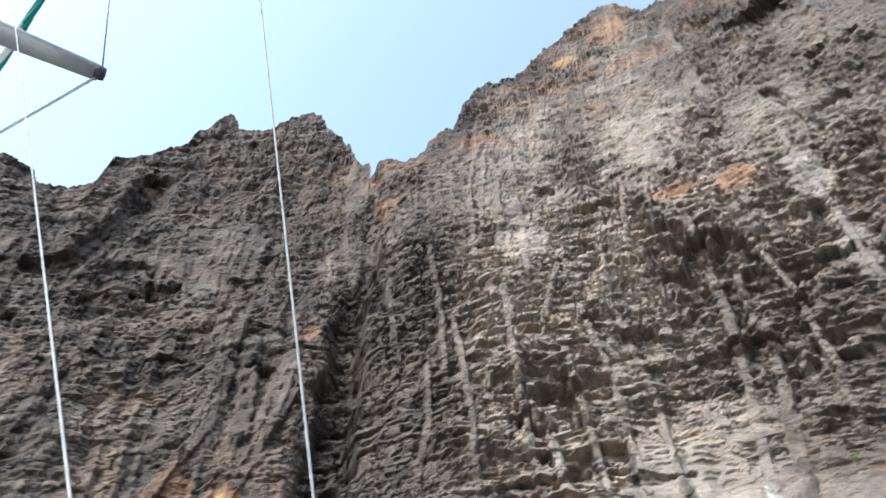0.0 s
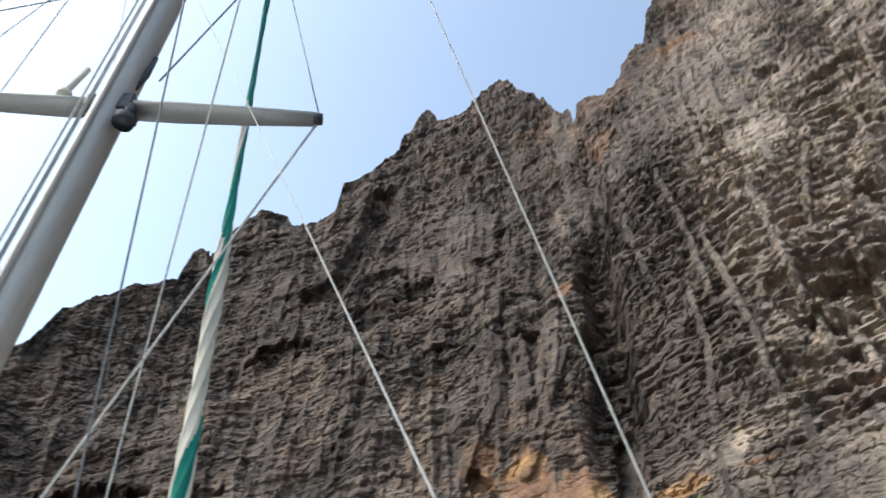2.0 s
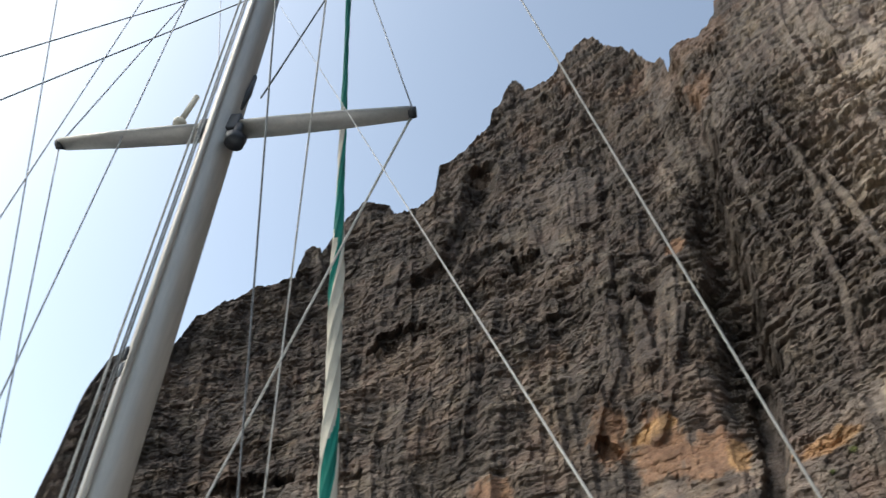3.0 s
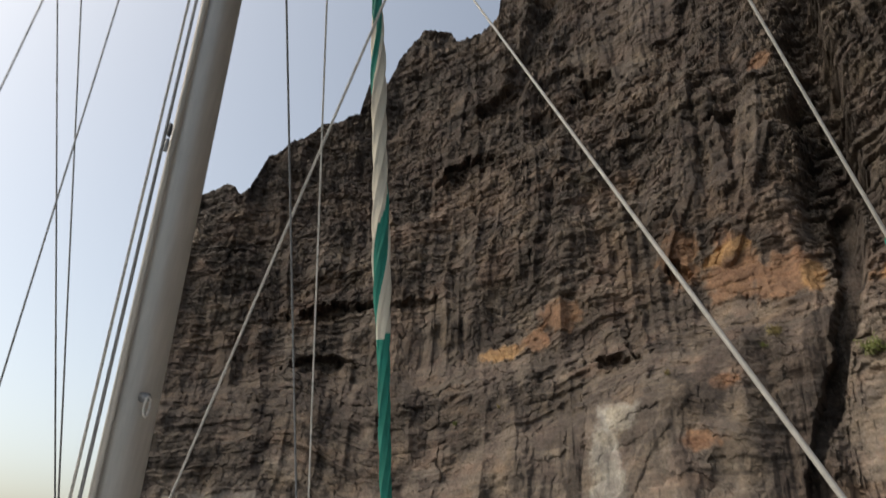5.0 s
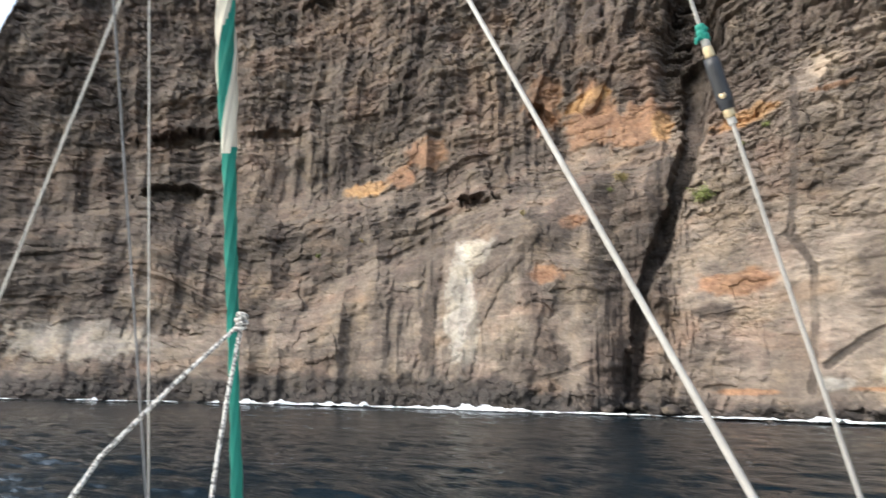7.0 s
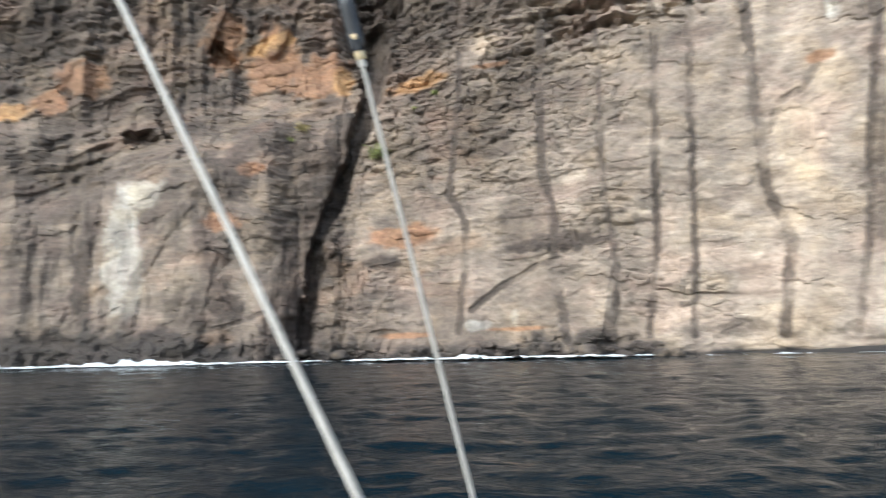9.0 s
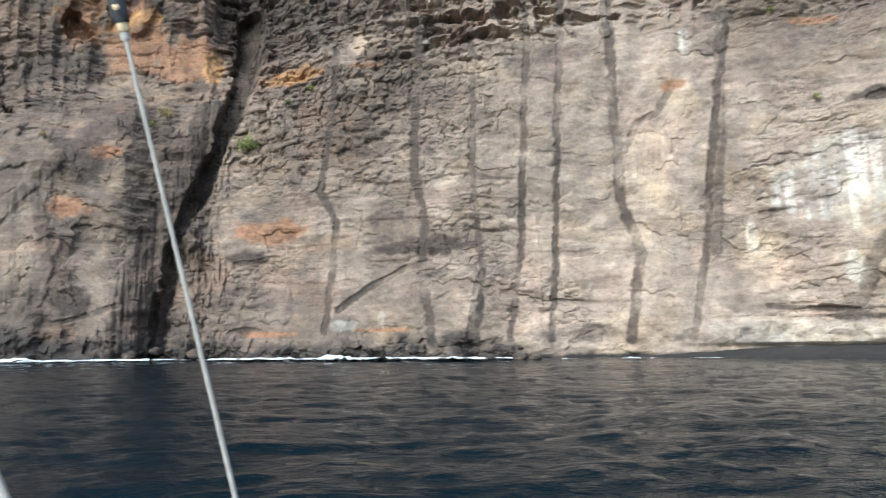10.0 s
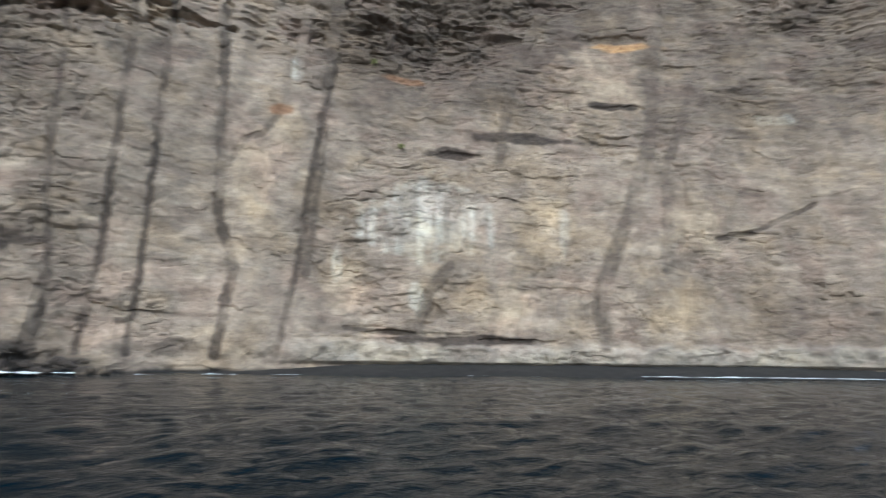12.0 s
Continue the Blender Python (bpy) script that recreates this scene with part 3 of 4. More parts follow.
    # fissure: recess shade put into the colour; the streaked band is dark rock
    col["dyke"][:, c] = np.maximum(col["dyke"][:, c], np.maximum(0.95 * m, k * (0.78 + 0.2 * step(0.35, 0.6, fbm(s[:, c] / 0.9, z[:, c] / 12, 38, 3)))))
    spare[:, c] = np.maximum(spare[:, c], np.maximum(m, k))
    open_rock = 1 - 0.85 * spare
    # beds of lava: hard ledges over soft hollows
    dip = 0.8 * (az + 34) * (1 - step(-31, -20, az)) * step(-60, -45, az) * (1 - step(42, 62, z))
    zz = z + 2.2 * wide + 0.35 * wob - dip
    lay = fbm(s / (12 + 10 * (1 - east)), zz / 2.9, 24, 3)
    strong = step(0.36, 0.62, fbm(s / 16, z / 13, 27, 3))
    d = d + open_rock * (1 - 0.9 * calm) * (0.15 + 0.9 * strong) * (0.85 + 0.35 * east) * (step(0.44, 0.56, lay) - 0.5)
    # broad ledges of the west, dipping with its beds
    lay2 = fbm(s / 26, zz / 5.5, 25, 4)
    d = d + (1 - east) * (1 - 0.5 * west_foot) * (1 - 0.9 * step(0.4, 0.75, calm)) * (1.1 * (step(0.42, 0.58, lay2) - 0.5) + 2.2 * (fbm(s / 5, z / 9, 26, 3) - 0.5) + 0.35 * step(45, 70, z) * (fbm(s / 10, zz / 1.2, 28, 3) - 0.5))
    # rows of holes along the beds, sharp above and sloping below
    bedded = east * step(40, 47, z + 6 * wob) * (1 - step(100, 130, z + 40 * wide)) * (0.25 + 0.75 * step(0.34, 0.5, fbm(s / 16, z / 14, 111, 3)))
    bedded = np.maximum(bedded, 0.3 * (1 - east) * step(40, 60, z + 20 * wide) * step(0.42, 0.58, fbm(s / 15, z / 12, 112, 3)) * (1 - step(130, 165, z)))
    c = window(az, 8.5, 18)
    bedded[:, c] = np.maximum(bedded[:, c], 1.3 * blob(az[:, c], z[:, c], 8.5, 51, 13, 6.5, 0.9 * wob[:, c], 0.6, 1.0))
    bedded = bedded * (1 - 0.55 * step(18, 26, az) * (1 - step(62, 75, z)))
    for high_, wide_, depth, seed in ((2.5, 3.6, 1.55, 113), (1.35, 2.2, 0.75, 117)):
        q = zz / high_ + 0.9 * fbm(s / 13, z / 16, seed, 2) + 0.35 * wob
        n = np.floor(q)
        u = (q - n - 0.12) / 0.62
        there = vnoise(s / wide_ + 13.7 * n, n * 5.3, seed + 1) + 0.5 * wob2 - 0.25 * np.abs(u - 0.5)
        d = d + open_rock * bedded * (1 - 0.85 * calm) * depth * step(0.42, 0.62, there) * step(0, 0.6, u) * (1 - step(0.86, 1.0, u))
    for line in SLOTS:
        c = window(az, 0.5 * (line[0][0] + line[-1][0]), 22)
        m = along(az[:, c] + 0.6 * wob[:, c], z[:, c] + 1.6 * wob[:, c] + 0.8 * wob2[:, c], line, 1.5)
        d[:, c] += 2.6 * open_rock[:, c] * m * step(0.3, 0.5, fbm(s[:, c] / 3, z[:, c] / 6, 119, 3))
    d = d + (1 - east) * step(30, 50, z) * (1 - 0.6 * calm) * 1.9 * (np.abs(2 * fbm(s / 4.2 + wide, z / 28 + 0.5 * wob, 122, 3) - 1) - 0.3)
    # broken blocks, large and small, with open joints
    for across, high_, amp, joint, seed in ((7.0, 4.2, 1.1, 0.35, 141), (2.9, 2.1, 1.05, 0.45, 145), (1.2, 0.95, 0.5, 0.2, 149)):
        gap, face = cells(s / across + 0.5 * wob, zz / high_ + 0.4 * wob2, seed)
        keep = (1 - 0.45 * bedded) * (0.6 + 0.4 * step(45, 85, z)) * ((1.3 if across > 5 else 0.75 if across > 2 else 0.65) * (1 - east) + east) * (1 - (0.7 if across > 5 else 0.93) * calm)
        d = d + keep * (0.4 + 0.6 * open_rock) * (amp * face + joint * (1 - 0.6 * calm) * (1 - step(0.02, 0.16, gap)))
    # hollows weathered out of the beds
    honey = 0.2 + 0.6 * strong
    honey = honey * (0.65 + 0.35 * east) * (0.35 + 0.65 * step(36, 72, z + 30 * wide) * (1 - 0.6 * step(118, 140, z))) * (1 - 0.9 * calm)
    pit = fbm(s / 3.2 + 1.5 * fbm(s / 12, z / 9, 41, 2), zz / 1.6, 44, 3)
    soft = 1 - step(0.4, 0.5, lay)
    hole = fbm(s / 5 + 2 * wide, zz / 3.0, 46, 3)
    d = d + open_rock * (1 - 0.7 * bedded) * honey * (2.4 * soft * step(0.5, 0.58, hole) + 1.6 * step(0.58, 0.66, pit))
    gap, face = cells(s / 3.3 + 0.9 * wob, zz / 1.15 + 0.4 * wob + 0.3 * wob2, 161)
    comb = 0.3 * east * step(42, 50, z) * (1 - step(84, 112, z + 30 * wide)) * step(0.52, 0.64, fbm(s / 9, z / 6, 163, 3)) * (1 - step(24, 36, az))
    for a, h, w, t in ((9.5, 50.0, 12, 5.0), (9.0, 66, 9, 6), (27, 92, 8, 7)):
        c = window(az, a, 1.6 * w)
        comb[:, c] = np.maximum(comb[:, c], 1.15 * blob(az[:, c], z[:, c], a, h, w, t, 1.2 * wob[:, c], 0.55, 1.1))
    d = d + open_rock * comb * 1.5 * step(0.1, 0.4, gap + 0.25 * wob2) * step(-0.12, 0.06, face)
    small = fbm(s / 1.3, zz / 0.85, 47, 2)
    d = d + open_rock * (0.55 + 0.45 * step(45, 80, z)) * (1.0 - 0.92 * calm) * (0.6 + 0.4 * east) * (0.7 + 0.5 * step(70, 110, z)) * step(0.58, 0.7, small)
    d = d + (0.8 - 0.5 * calm) * (fbm(s / 2.4, z / 1.9, 51, 4) - 0.5)
    for a, h, w, t, depth in CAVES:
        c = window(az, a, 2.0 * w + 2)
        m = blob(az[:, c], z[:, c], a, h, w, t, 1.5 * wob[:, c] + 0.9 * wob2[:, c], 0.72, 1.0)
        d[:, c] += depth * (0.6 if a < -40 else 0.85) * m
    # the shelf of dark broken rock at the water
    base = (1 - step(1.8, 4.2, z + 4 * wob - 1.2 * (1 - east))) * (1 - step(6, 12, az))
    calm = calm * (1 - base)
    d = d + base * (0.8 * cells(s / 1.7 + wob, z / 1.2 + wob2, 171)[1] + 1.5 * (fbm(s / 2.2, z / 1.4, 172, 4) - 0.5))
    shelf = 1 - step(1.2, 4.0, z + 3.5 * wob)
    d = d - 2.2 * shelf * (1 - step(8, 16, az)) + 0.8 * shelf * step(10, 18, az)
    # colours
    slab = step(22, 30, az) * step(1.2, 1.8, z) * (1 - step(3.6, 4.8, z + 2.5 * wob)) 
    d = d - 0.8 * slab
    calm = np.maximum(calm, slab)
    col["tan"] = np.clip(foot * (0.12 + 0.88 * step(8, 26, az) - 0.35 * step(56, 62, az)) * (1 - 0.45 * step(25, 40, z + 20 * wide)) * (0.25 + 0.35 * step(0.35, 0.65, fbm(s / 14, z / 8, 82, 3)) + 0.4 * step(0.4, 0.62, fbm(s / 3.5, z / 5, 89, 4))) + east * (1 - step(115, 150, z)) * (0.05 + 0.6 * step(-1, 4, az) * (1 - step(18, 26, az)) + 0.3 * step(0.42, 0.6, fbm(s / 20, z / 20, 83, 3))) + 0.3 * (1 - east) * (1 - step(50, 70, z)) * step(0.5, 0.62, lay2) + 0.15 * west_foot * step(0.45, 0.6, fbm(s / 9, z / 7, 84, 3)), 0, 0.95)
    for kind, spots, amount in (("tan", TAN_SPOTS, 0.7), ("sand", SAND_SPOTS, 0.6), ("rust", RUST_SPOTS, 0.8), ("ochre", OCHRE_SPOTS, 0.82), ("pale", PALE_SPOTS, 0.72), ("dyke", DYKE_SHADE_SPOTS, 0.97)):
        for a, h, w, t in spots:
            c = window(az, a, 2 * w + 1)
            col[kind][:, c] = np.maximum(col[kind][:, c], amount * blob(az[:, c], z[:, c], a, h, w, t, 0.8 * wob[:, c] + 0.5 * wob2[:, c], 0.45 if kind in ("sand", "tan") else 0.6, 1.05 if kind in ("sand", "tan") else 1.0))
    col["pale"] = col["pale"] * np.where(z > 80, 0.3, np.where(az < 0, np.where(az < -50, 0.6, 0.95), np.where(z > 12, 0.55 + 0.75 * runs, 1.0)))
    col["pale"] = np.maximum(col["pale"], 0.36 * slab)
    col["rust"] = np.maximum(col["rust"], 0.2 * step(0.6, 0.72, fbm(s / 10, z / 4, 87, 3)) * (1 - step(40, 60, z)) * (1 - step(-2, 8, az)))
    col["rust"] = np.maximum(col["rust"], 0.22 * step(0.45, 0.62, fbm(s / 14, z / 7, 94, 3)) * step(38, 60, z) * (1 - east))
    col["rust"] = np.maximum(col["rust"], 0.45 * step(0.58, 0.7, fbm(s / 9, z / 12, 88, 3)) * step(150, 190, z))
    # gully: the shade of its hollow painted in by the cut's own mask
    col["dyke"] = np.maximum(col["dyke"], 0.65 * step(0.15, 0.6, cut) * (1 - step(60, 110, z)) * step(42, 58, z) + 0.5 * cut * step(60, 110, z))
    col["dyke"] = np.maximum(col["dyke"], (1 - east) * step(75, 130, z + 40 * wide) * (0.7 + 0.25 * step(0.4, 0.6, fbm(s / 14, z / 9, 86, 3))) * (1 - col["tan"]))
    col["tan"] = np.maximum(col["tan"], 0.22 * spare * east * step(48, 60, z))
    col["dyke"] = np.maximum(col["dyke"], east * step(125, 185, z + 50 * wide) * (0.12 + 0.45 * step(28, 40, az) + 0.3 * step(0.4, 0.6, fbm(s / 12, z / 20, 90, 3))))
    col["dyke"] = np.maximum(col["dyke"], (1 - east) * (1 - 0.3 * west_foot) * (0.35 + 0.5 * step(0.4, 0.6, fbm(s / 8, z / 9, 92, 4))) * (1 - 0.9 * col["pale"]) * (1 - np.maximum(col["rust"], col["ochre"])))
    col["dyke"] = np.maximum(col["dyke"], 0.4 * foot * (1 - step(4, 18, az)) * step(0.42, 0.6, fbm(s / 6, z / 7, 97, 4)))
    col["dyke"] = np.maximum(col["dyke"], 0.85 * east * (1 - step(-4, 2, az)) * step(44, 58, z + 20 * wide) * (0.7 + 0.3 * step(0.4, 0.6, fbm(s / 7, z / 9, 93, 3))))
    murk = step(-14, -8, az) * (1 - step(14, 22, az)) * step(22, 36, z + 14 * wide) * (1 - step(42, 50, z)) + step(24, 30, az) * step(34, 44, z + 10 * wide) * (1 - step(80, 100, z))
    col["dyke"] = np.maximum(col["dyke"], (0.3 + 0.3 * step(0.38, 0.6, fbm(s / 6, z / 4, 120, 4))) * np.clip(murk, 0, 1) * (1 - np.maximum(col["sand"], col["ochre"])))
    col["wet"] = np.maximum(0.8 * (1 - step(1.0, 3.4, z + 5.5 * wob - 3.4 * (1 - step(-31, -24, az)))) * (1 - step(9, 16, az)), 1 - step(0.2, 0.9, z + wob))
    col["calm"] = calm
    return d, col


def place(az, z, d):
    r = shore(az) + BACK * z + d
    a = np.radians(az)
    return np.stack([r * np.sin(a), r * np.cos(a), z + 0 * r], -1)


def cliff(name, a0, a1, label):
    az = np.arange(a0, a1 + 0.04, 0.085)
    top = crest(az)
    # rows at even steps of slope as seen from the sea
    soft = np.convolve(np.pad(top, 60, "edge"), np.full(121, 1 / 121), "valid")
    w = step(-69, -64, az)
    soft = w * soft + (1 - w) * np.maximum(top, 0.5)
    end = np.arctan2(soft, shore(az) + BACK * soft)
    e = -0.03 + np.linspace(0, 1, 640)[:, None] * (end + 0.03)[None, :]
    z = shore(az) * np.tan(e) / (1 - BACK * np.tan(e))
    z = z + (top - soft) * np.clip(z / soft, 0, 1) ** 7
    A = np.broadcast_to(az, z.shape)
    d, col = land(A, z)
    brow = step(-34, -8, z - top + 22 * (fbm(np.radians(A) * 30, z / 9, 99, 3) - 0.5)) * step(-20, -5, A)
    col["dyke"] = np.maximum(col["dyke"], 0.95 * brow)
    col["rust"] = np.maximum(col["rust"] * (1 - 0.5 * brow), 0.65 * brow * step(0.42, 0.6, fbm(np.radians(A) * 14, z / 8, 96, 3)))
    col["dyke"] = col["dyke"] * (1 - 0.6 * np.maximum(col["rust"], col["ochre"]))
    co = place(A, z, d)
    behind = []
    for out, drop in ((3, 0.6), (9, 3), (30, 14), (80, 60)):
        last = co[-1].copy()
        last[:, :2] += out * last[:, :2] / np.linalg.norm(last[:, :2], axis=1)[:, None]
        last[:, 2] -= drop
        behind.append(last)
    co = np.concatenate([co, np.stack(behind)])
    ob = smooth(grid_mesh(name, co, ROCK, flip=False), False)
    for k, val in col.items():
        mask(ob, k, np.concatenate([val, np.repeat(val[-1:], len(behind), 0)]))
    return tagged(ob, label, "cliff", kind="structure")


def on_rock(az, z):
    """A place on the face and how far it lies from the boat."""
    d, _ = land(np.array([[az - 0.2, az, az + 0.2]]), np.full((1, 3), float(z)))
    return Vector(place(np.array([az]), np.array([float(z)]), d[0, 1:2])[0])


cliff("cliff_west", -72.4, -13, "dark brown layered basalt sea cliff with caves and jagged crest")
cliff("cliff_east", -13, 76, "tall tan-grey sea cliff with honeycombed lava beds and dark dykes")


# ---- the sea ----
def sea():
    r = np.concatenate([[0.02, 1, 2, 3], 4 * 1.011 ** np.arange(0, 345), [230, 300, 450, 800, 1600, 3500]])
    az = np.concatenate([np.arange(-80, 80, 0.3), np.arange(80, 280.01, 4)])
    rr, aa = np.meshgrid(r, np.radians(az), indexing="ij")
    x, y = rr * np.sin(aa), rr * np.cos(aa)
    fade = np.clip(1.1 - rr / 220, 0.3, 1) * step(3, 7, rr)
    u, v = 0.995 * x + 0.1 * y, -0.1 * x + 0.995 * y
    z = 0.5 * (fbm(u / 16, v / 9, 95, 2) - 0.5)
    z = z + 0.3 * (fbm(u / 1.7, v / 0.95, 91, 3) - 0.5) + 0.08 * (fbm(u / 1.5, v / 0.8, 98, 3) - 0.5)
    co = np.stack([x, y, z * fade], -1)
    return tagged(grid_mesh("water", co, WATER, flip=True), "dark blue-grey sea with small choppy waves", "sea", kind="structure")


sea()


def beach():
    az = np.arange(9, 77, 0.15)
    k = np.linspace(0, 1, 14)[:, None]
    A = np.broadcast_to(az, (14, len(az)))
    s = np.radians(A) * 100
    rise = step(8, 38, A)
    r = shore(A) - 8.5 * rise * (1 - k) - 1.0 + 9 * k * k + 1.2 * (fbm(s / 5, k * 3, 101, 3) - 0.5)
    z = -0.5 + (2.1 * rise + 0.3) * k ** 0.7 + 0.35 * (fbm(s / 1.2, r / 1.2, 103, 3) - 0.5)
    a = np.radians(A)
    return tagged(grid_mesh("beach", np.stack([r * np.sin(a), r * np.cos(a), z], -1), SAND), "narrow strip of wet black sand below the cliff", "beach", kind="structure")


beach()


def surf(a0, a1, off, width, thresh, seed, lift):
    """Broken foam along the shore: only the torn patches are kept."""
    az = np.arange(a0, a1, 0.08)
    k = np.linspace(-1, 1, 22)[:, None]
    A = np.broadcast_to(az, (22, len(az)))
    s = np.radians(A) * 100
    r = shore(A) - off + width * k + 2.2 * (fbm(s / 7, s * 0, seed + 5, 3) - 0.5)
    n = fbm(s / 2.4, r / 1.1, seed, 4) - 0.22 * np.abs(k) + 0.5 * (fbm(s / 18, s * 0, seed + 9, 2) - 0.5)
    thresh = thresh + 0.01
    keep = n > thresh
    z = 0.22 + 0.65 * lift * np.clip(n - thresh, 0, 0.25) * (0.5 + 1.2 * step(0.5, 0.75, fbm(s / 7, s * 0, seed + 3, 3))) * (0.5 + vnoise(s / 0.7, r / 0.5, seed + 4))
    a = np.radians(A)
    co = np.stack([r * np.sin(a), r * np.cos(a), z], -1).reshape(-1, 3)
    idx = np.arange(A.size).reshape(A.shape)
    quads = np.stack([idx[:-1, :-1], idx[:-1, 1:], idx[1:, 1:], idx[1:, :-1]], -1)[keep[:-1, :-1]]
    used = np.unique(quads)
    remap = np.zeros(A.size, int)
    remap[used] = np.arange(len(used))
    me = bpy.data.meshes.new("foam")
    me.from_pydata(co[used].tolist(), [], remap[quads].reshape(-1, 4).tolist())
    me.materials.append(FOAM)
    return tagged(smooth(new("foam", me)), "white broken surf foam washing the rocks", "foam", kind="stuff")


surf(-72, -19, 8.0, 3.2, 0.385, 201, 2.0)
surf(-52, -27, 8.6, 2.4, 0.42, 221, 3.0)
surf(-46, -34, 9.4, 2.8, 0.36, 291, 3.4)
surf(-24, 10, 6.6, 2.2, 0.33, 231, 1.8)
surf(14, 46, 10.2, 0.8, 0.55, 261, 0.5)
surf(54, 75, 10.0, 1.0, 0.42, 266, 0.9)
surf(-40, -24, 12.5, 1.2, 0.54, 281, 0.8)


# ---- boulders at the cliff's foot ----
def boulder_mesh(seed):
    bm = bmesh.new()
    bmesh.ops.create_icosphere(bm, subdivisions=3, radius=1)
    rnd = random.Random(seed)
    cuts = [(Vector((rnd.uniform(-1, 1), rnd.uniform(-1, 1), rnd.uniform(-0.6, 1))).normalized(), rnd.uniform(0.55, 0.85)) for _ in range(7)]
    for v in bm.verts:
        for n, far in cuts:
            over = v.co.dot(n) - far
            if over > 0:
                v.co -= n * over * 0.85
        v.co *= 1 + 0.16 * noise.noise(v.co * 1.7 + Vector((seed * 3.1, 0, 0))) + 0.06 * noise.noise(v.co * 5 + Vector((0, seed, 0)))
        v.co.z *= 0.7
    me = bpy.data.meshes.new("boulder")
    bm.to_mesh(me)
    bm.free()
    me.materials.append(BOULDER)
    return me


BOULDERS = [boulder_mesh(k) for k in range(9)]
rnd = random.Random(11)
for k in range(290):
    a = rnd.uniform(-68, 12)
    size = min(1.3, 0.22 + rnd.expovariate(4.2))
    out = rnd.uniform(0.2, 4.2) if k % 9 else rnd.uniform(4.5, 7.0)
    r = float(shore(np.array(a))) - (1.5 if a < -20 else 0) - 1.2 - out
    ob = new("boulder", BOULDERS[k % 9])
    b = radians(a)
    sink = 0.15 if out < 4.3 else 0.55
    ob.matrix_world = pose(r * math.sin(b), r * math.cos(b), size * (0.25 - sink) + max(0, 1.5 - 0.42 * out), rnd.uniform(-20, 20), rnd.uniform(-20, 20), rnd.uniform(0, 360)) @ Matrix.Diagonal((size * rnd.uniform(0.8, 1.3), size, size * rnd.uniform(0.75, 1.1), 1))
    tagged(smooth(ob), "dark wet basalt boulder at the foot of the cliff", "boulder", "boulders at the cliff foot")


# ---- shrubs on the ledges ----
def shrub(az, z, size, seed, dry=False):
    at = on_rock(az, z)
    inward = Vector((-at.x, -at.y, 0)).normalized()
    at = at + inward * 0.5
    root = thing("shrub", "dry yellow-brown shrub on a rock ledge" if dry else "low green shrub growing on a rock ledge", "shrub", "shrubs on the cliff", at=at)
    rnd = random.Random(seed)
    stem, crown = bmesh.new(), bmesh.new()
    for k in range(9):
        d = (inward * rnd.uniform(0.2, 0.7) + Vector((rnd.uniform(-0.8, 0.8), rnd.uniform(-0.5, 0.5), rnd.uniform(0.4, 1)))).normalized()
        tip = d * size * rnd.uniform(0.5, 0.95)
        tube(stem, [-inward * 0.6, d * size * 0.3, tip], [0.05 * size, 0.03 * size, 0.01 * size], 5)
        for j in range(42):
            c = tip * rnd.uniform(0.55, 1.1) + Vector([rnd.gauss(0, 0.17 * size) for _ in range(3)])
            n, m = Vector([rnd.gauss(0, 1) for _ in range(3)]).normalized(), Vector([rnd.gauss(0, 1) for _ in range(3)])
            m = (m - n * m.dot(n)).normalized() * 0.11 * size
            w = n.cross(m) * 0.45
            vs = [crown.verts.new(c + q) for q in (-m, w, m, -w)]
            crown.faces.new(vs)
    part("stem", stem, TWIG, root)
    part("foliage", crown, DRY if dry else LEAF, root, smoothed=False)


TWIG = plain("twig_bark", (0.16, 0.12, 0.08), 0.9)
DRY = plain("dry_leaf", (0.3, 0.24, 0.1), 0.8, 0.0, 0.4, 2)
shrub(-12.2, 31.0, 2.3, 1)
shrub(-18.6, 37.5, 1.6, 2, True)
shrub(-19.6, 36.0, 0.8, 3)
shrub(-7.2, 40.5, 0.8, 4)
shrub(-9.0, 38.6, 0.6, 14)
shrub(-44.6, 32.0, 0.9, 5)
shrub(-41.0, 34.5, 0.8, 6, True)
shrub(31.5, 46.5, 0.8, 7)
shrub(34.0, 33.0, 0.7, 8)
shrub(-27.0, 33.5, 0.9, 9, True)


# ---- the boat's rig, given as heights over the eye ----
def up(p):
    return Vector((p[0], p[1], p[2] + EYE))


AXIS, BEAM = Vector((-0.53, 0.848, 0)), Vector((0.848, 0.53, 0))   # to the bow, to starboard
MAST = Vector((-2.464, 0.783, 0))
LEAN = Vector((0.0832, -0.0476, 1))            # the boat heels: the mast's way up
boat = thing("catamaran", "white sailing catamaran with silver mast and furled headsail", "sailboat", at=(MAST.x, MAST.y, 0.0))
bpy.context.view_layer.update()


def mast_at(z):
    """The mast's axis at a height over the water."""
    return MAST + LEAN * (z - EYE - 3.07) + Vector((0, 0, EYE + 3.07))


def aboard(name, bm, material, parent=boat, label="", smoothed=True):
    """A part built at its place in the world, hung under the boat or one of its parts."""
    ob = part(name, bm, material, None, label, smoothed)
    ob.parent = parent
    ob.matrix_parent_inverse = parent.matrix_world.inverted()
    return ob


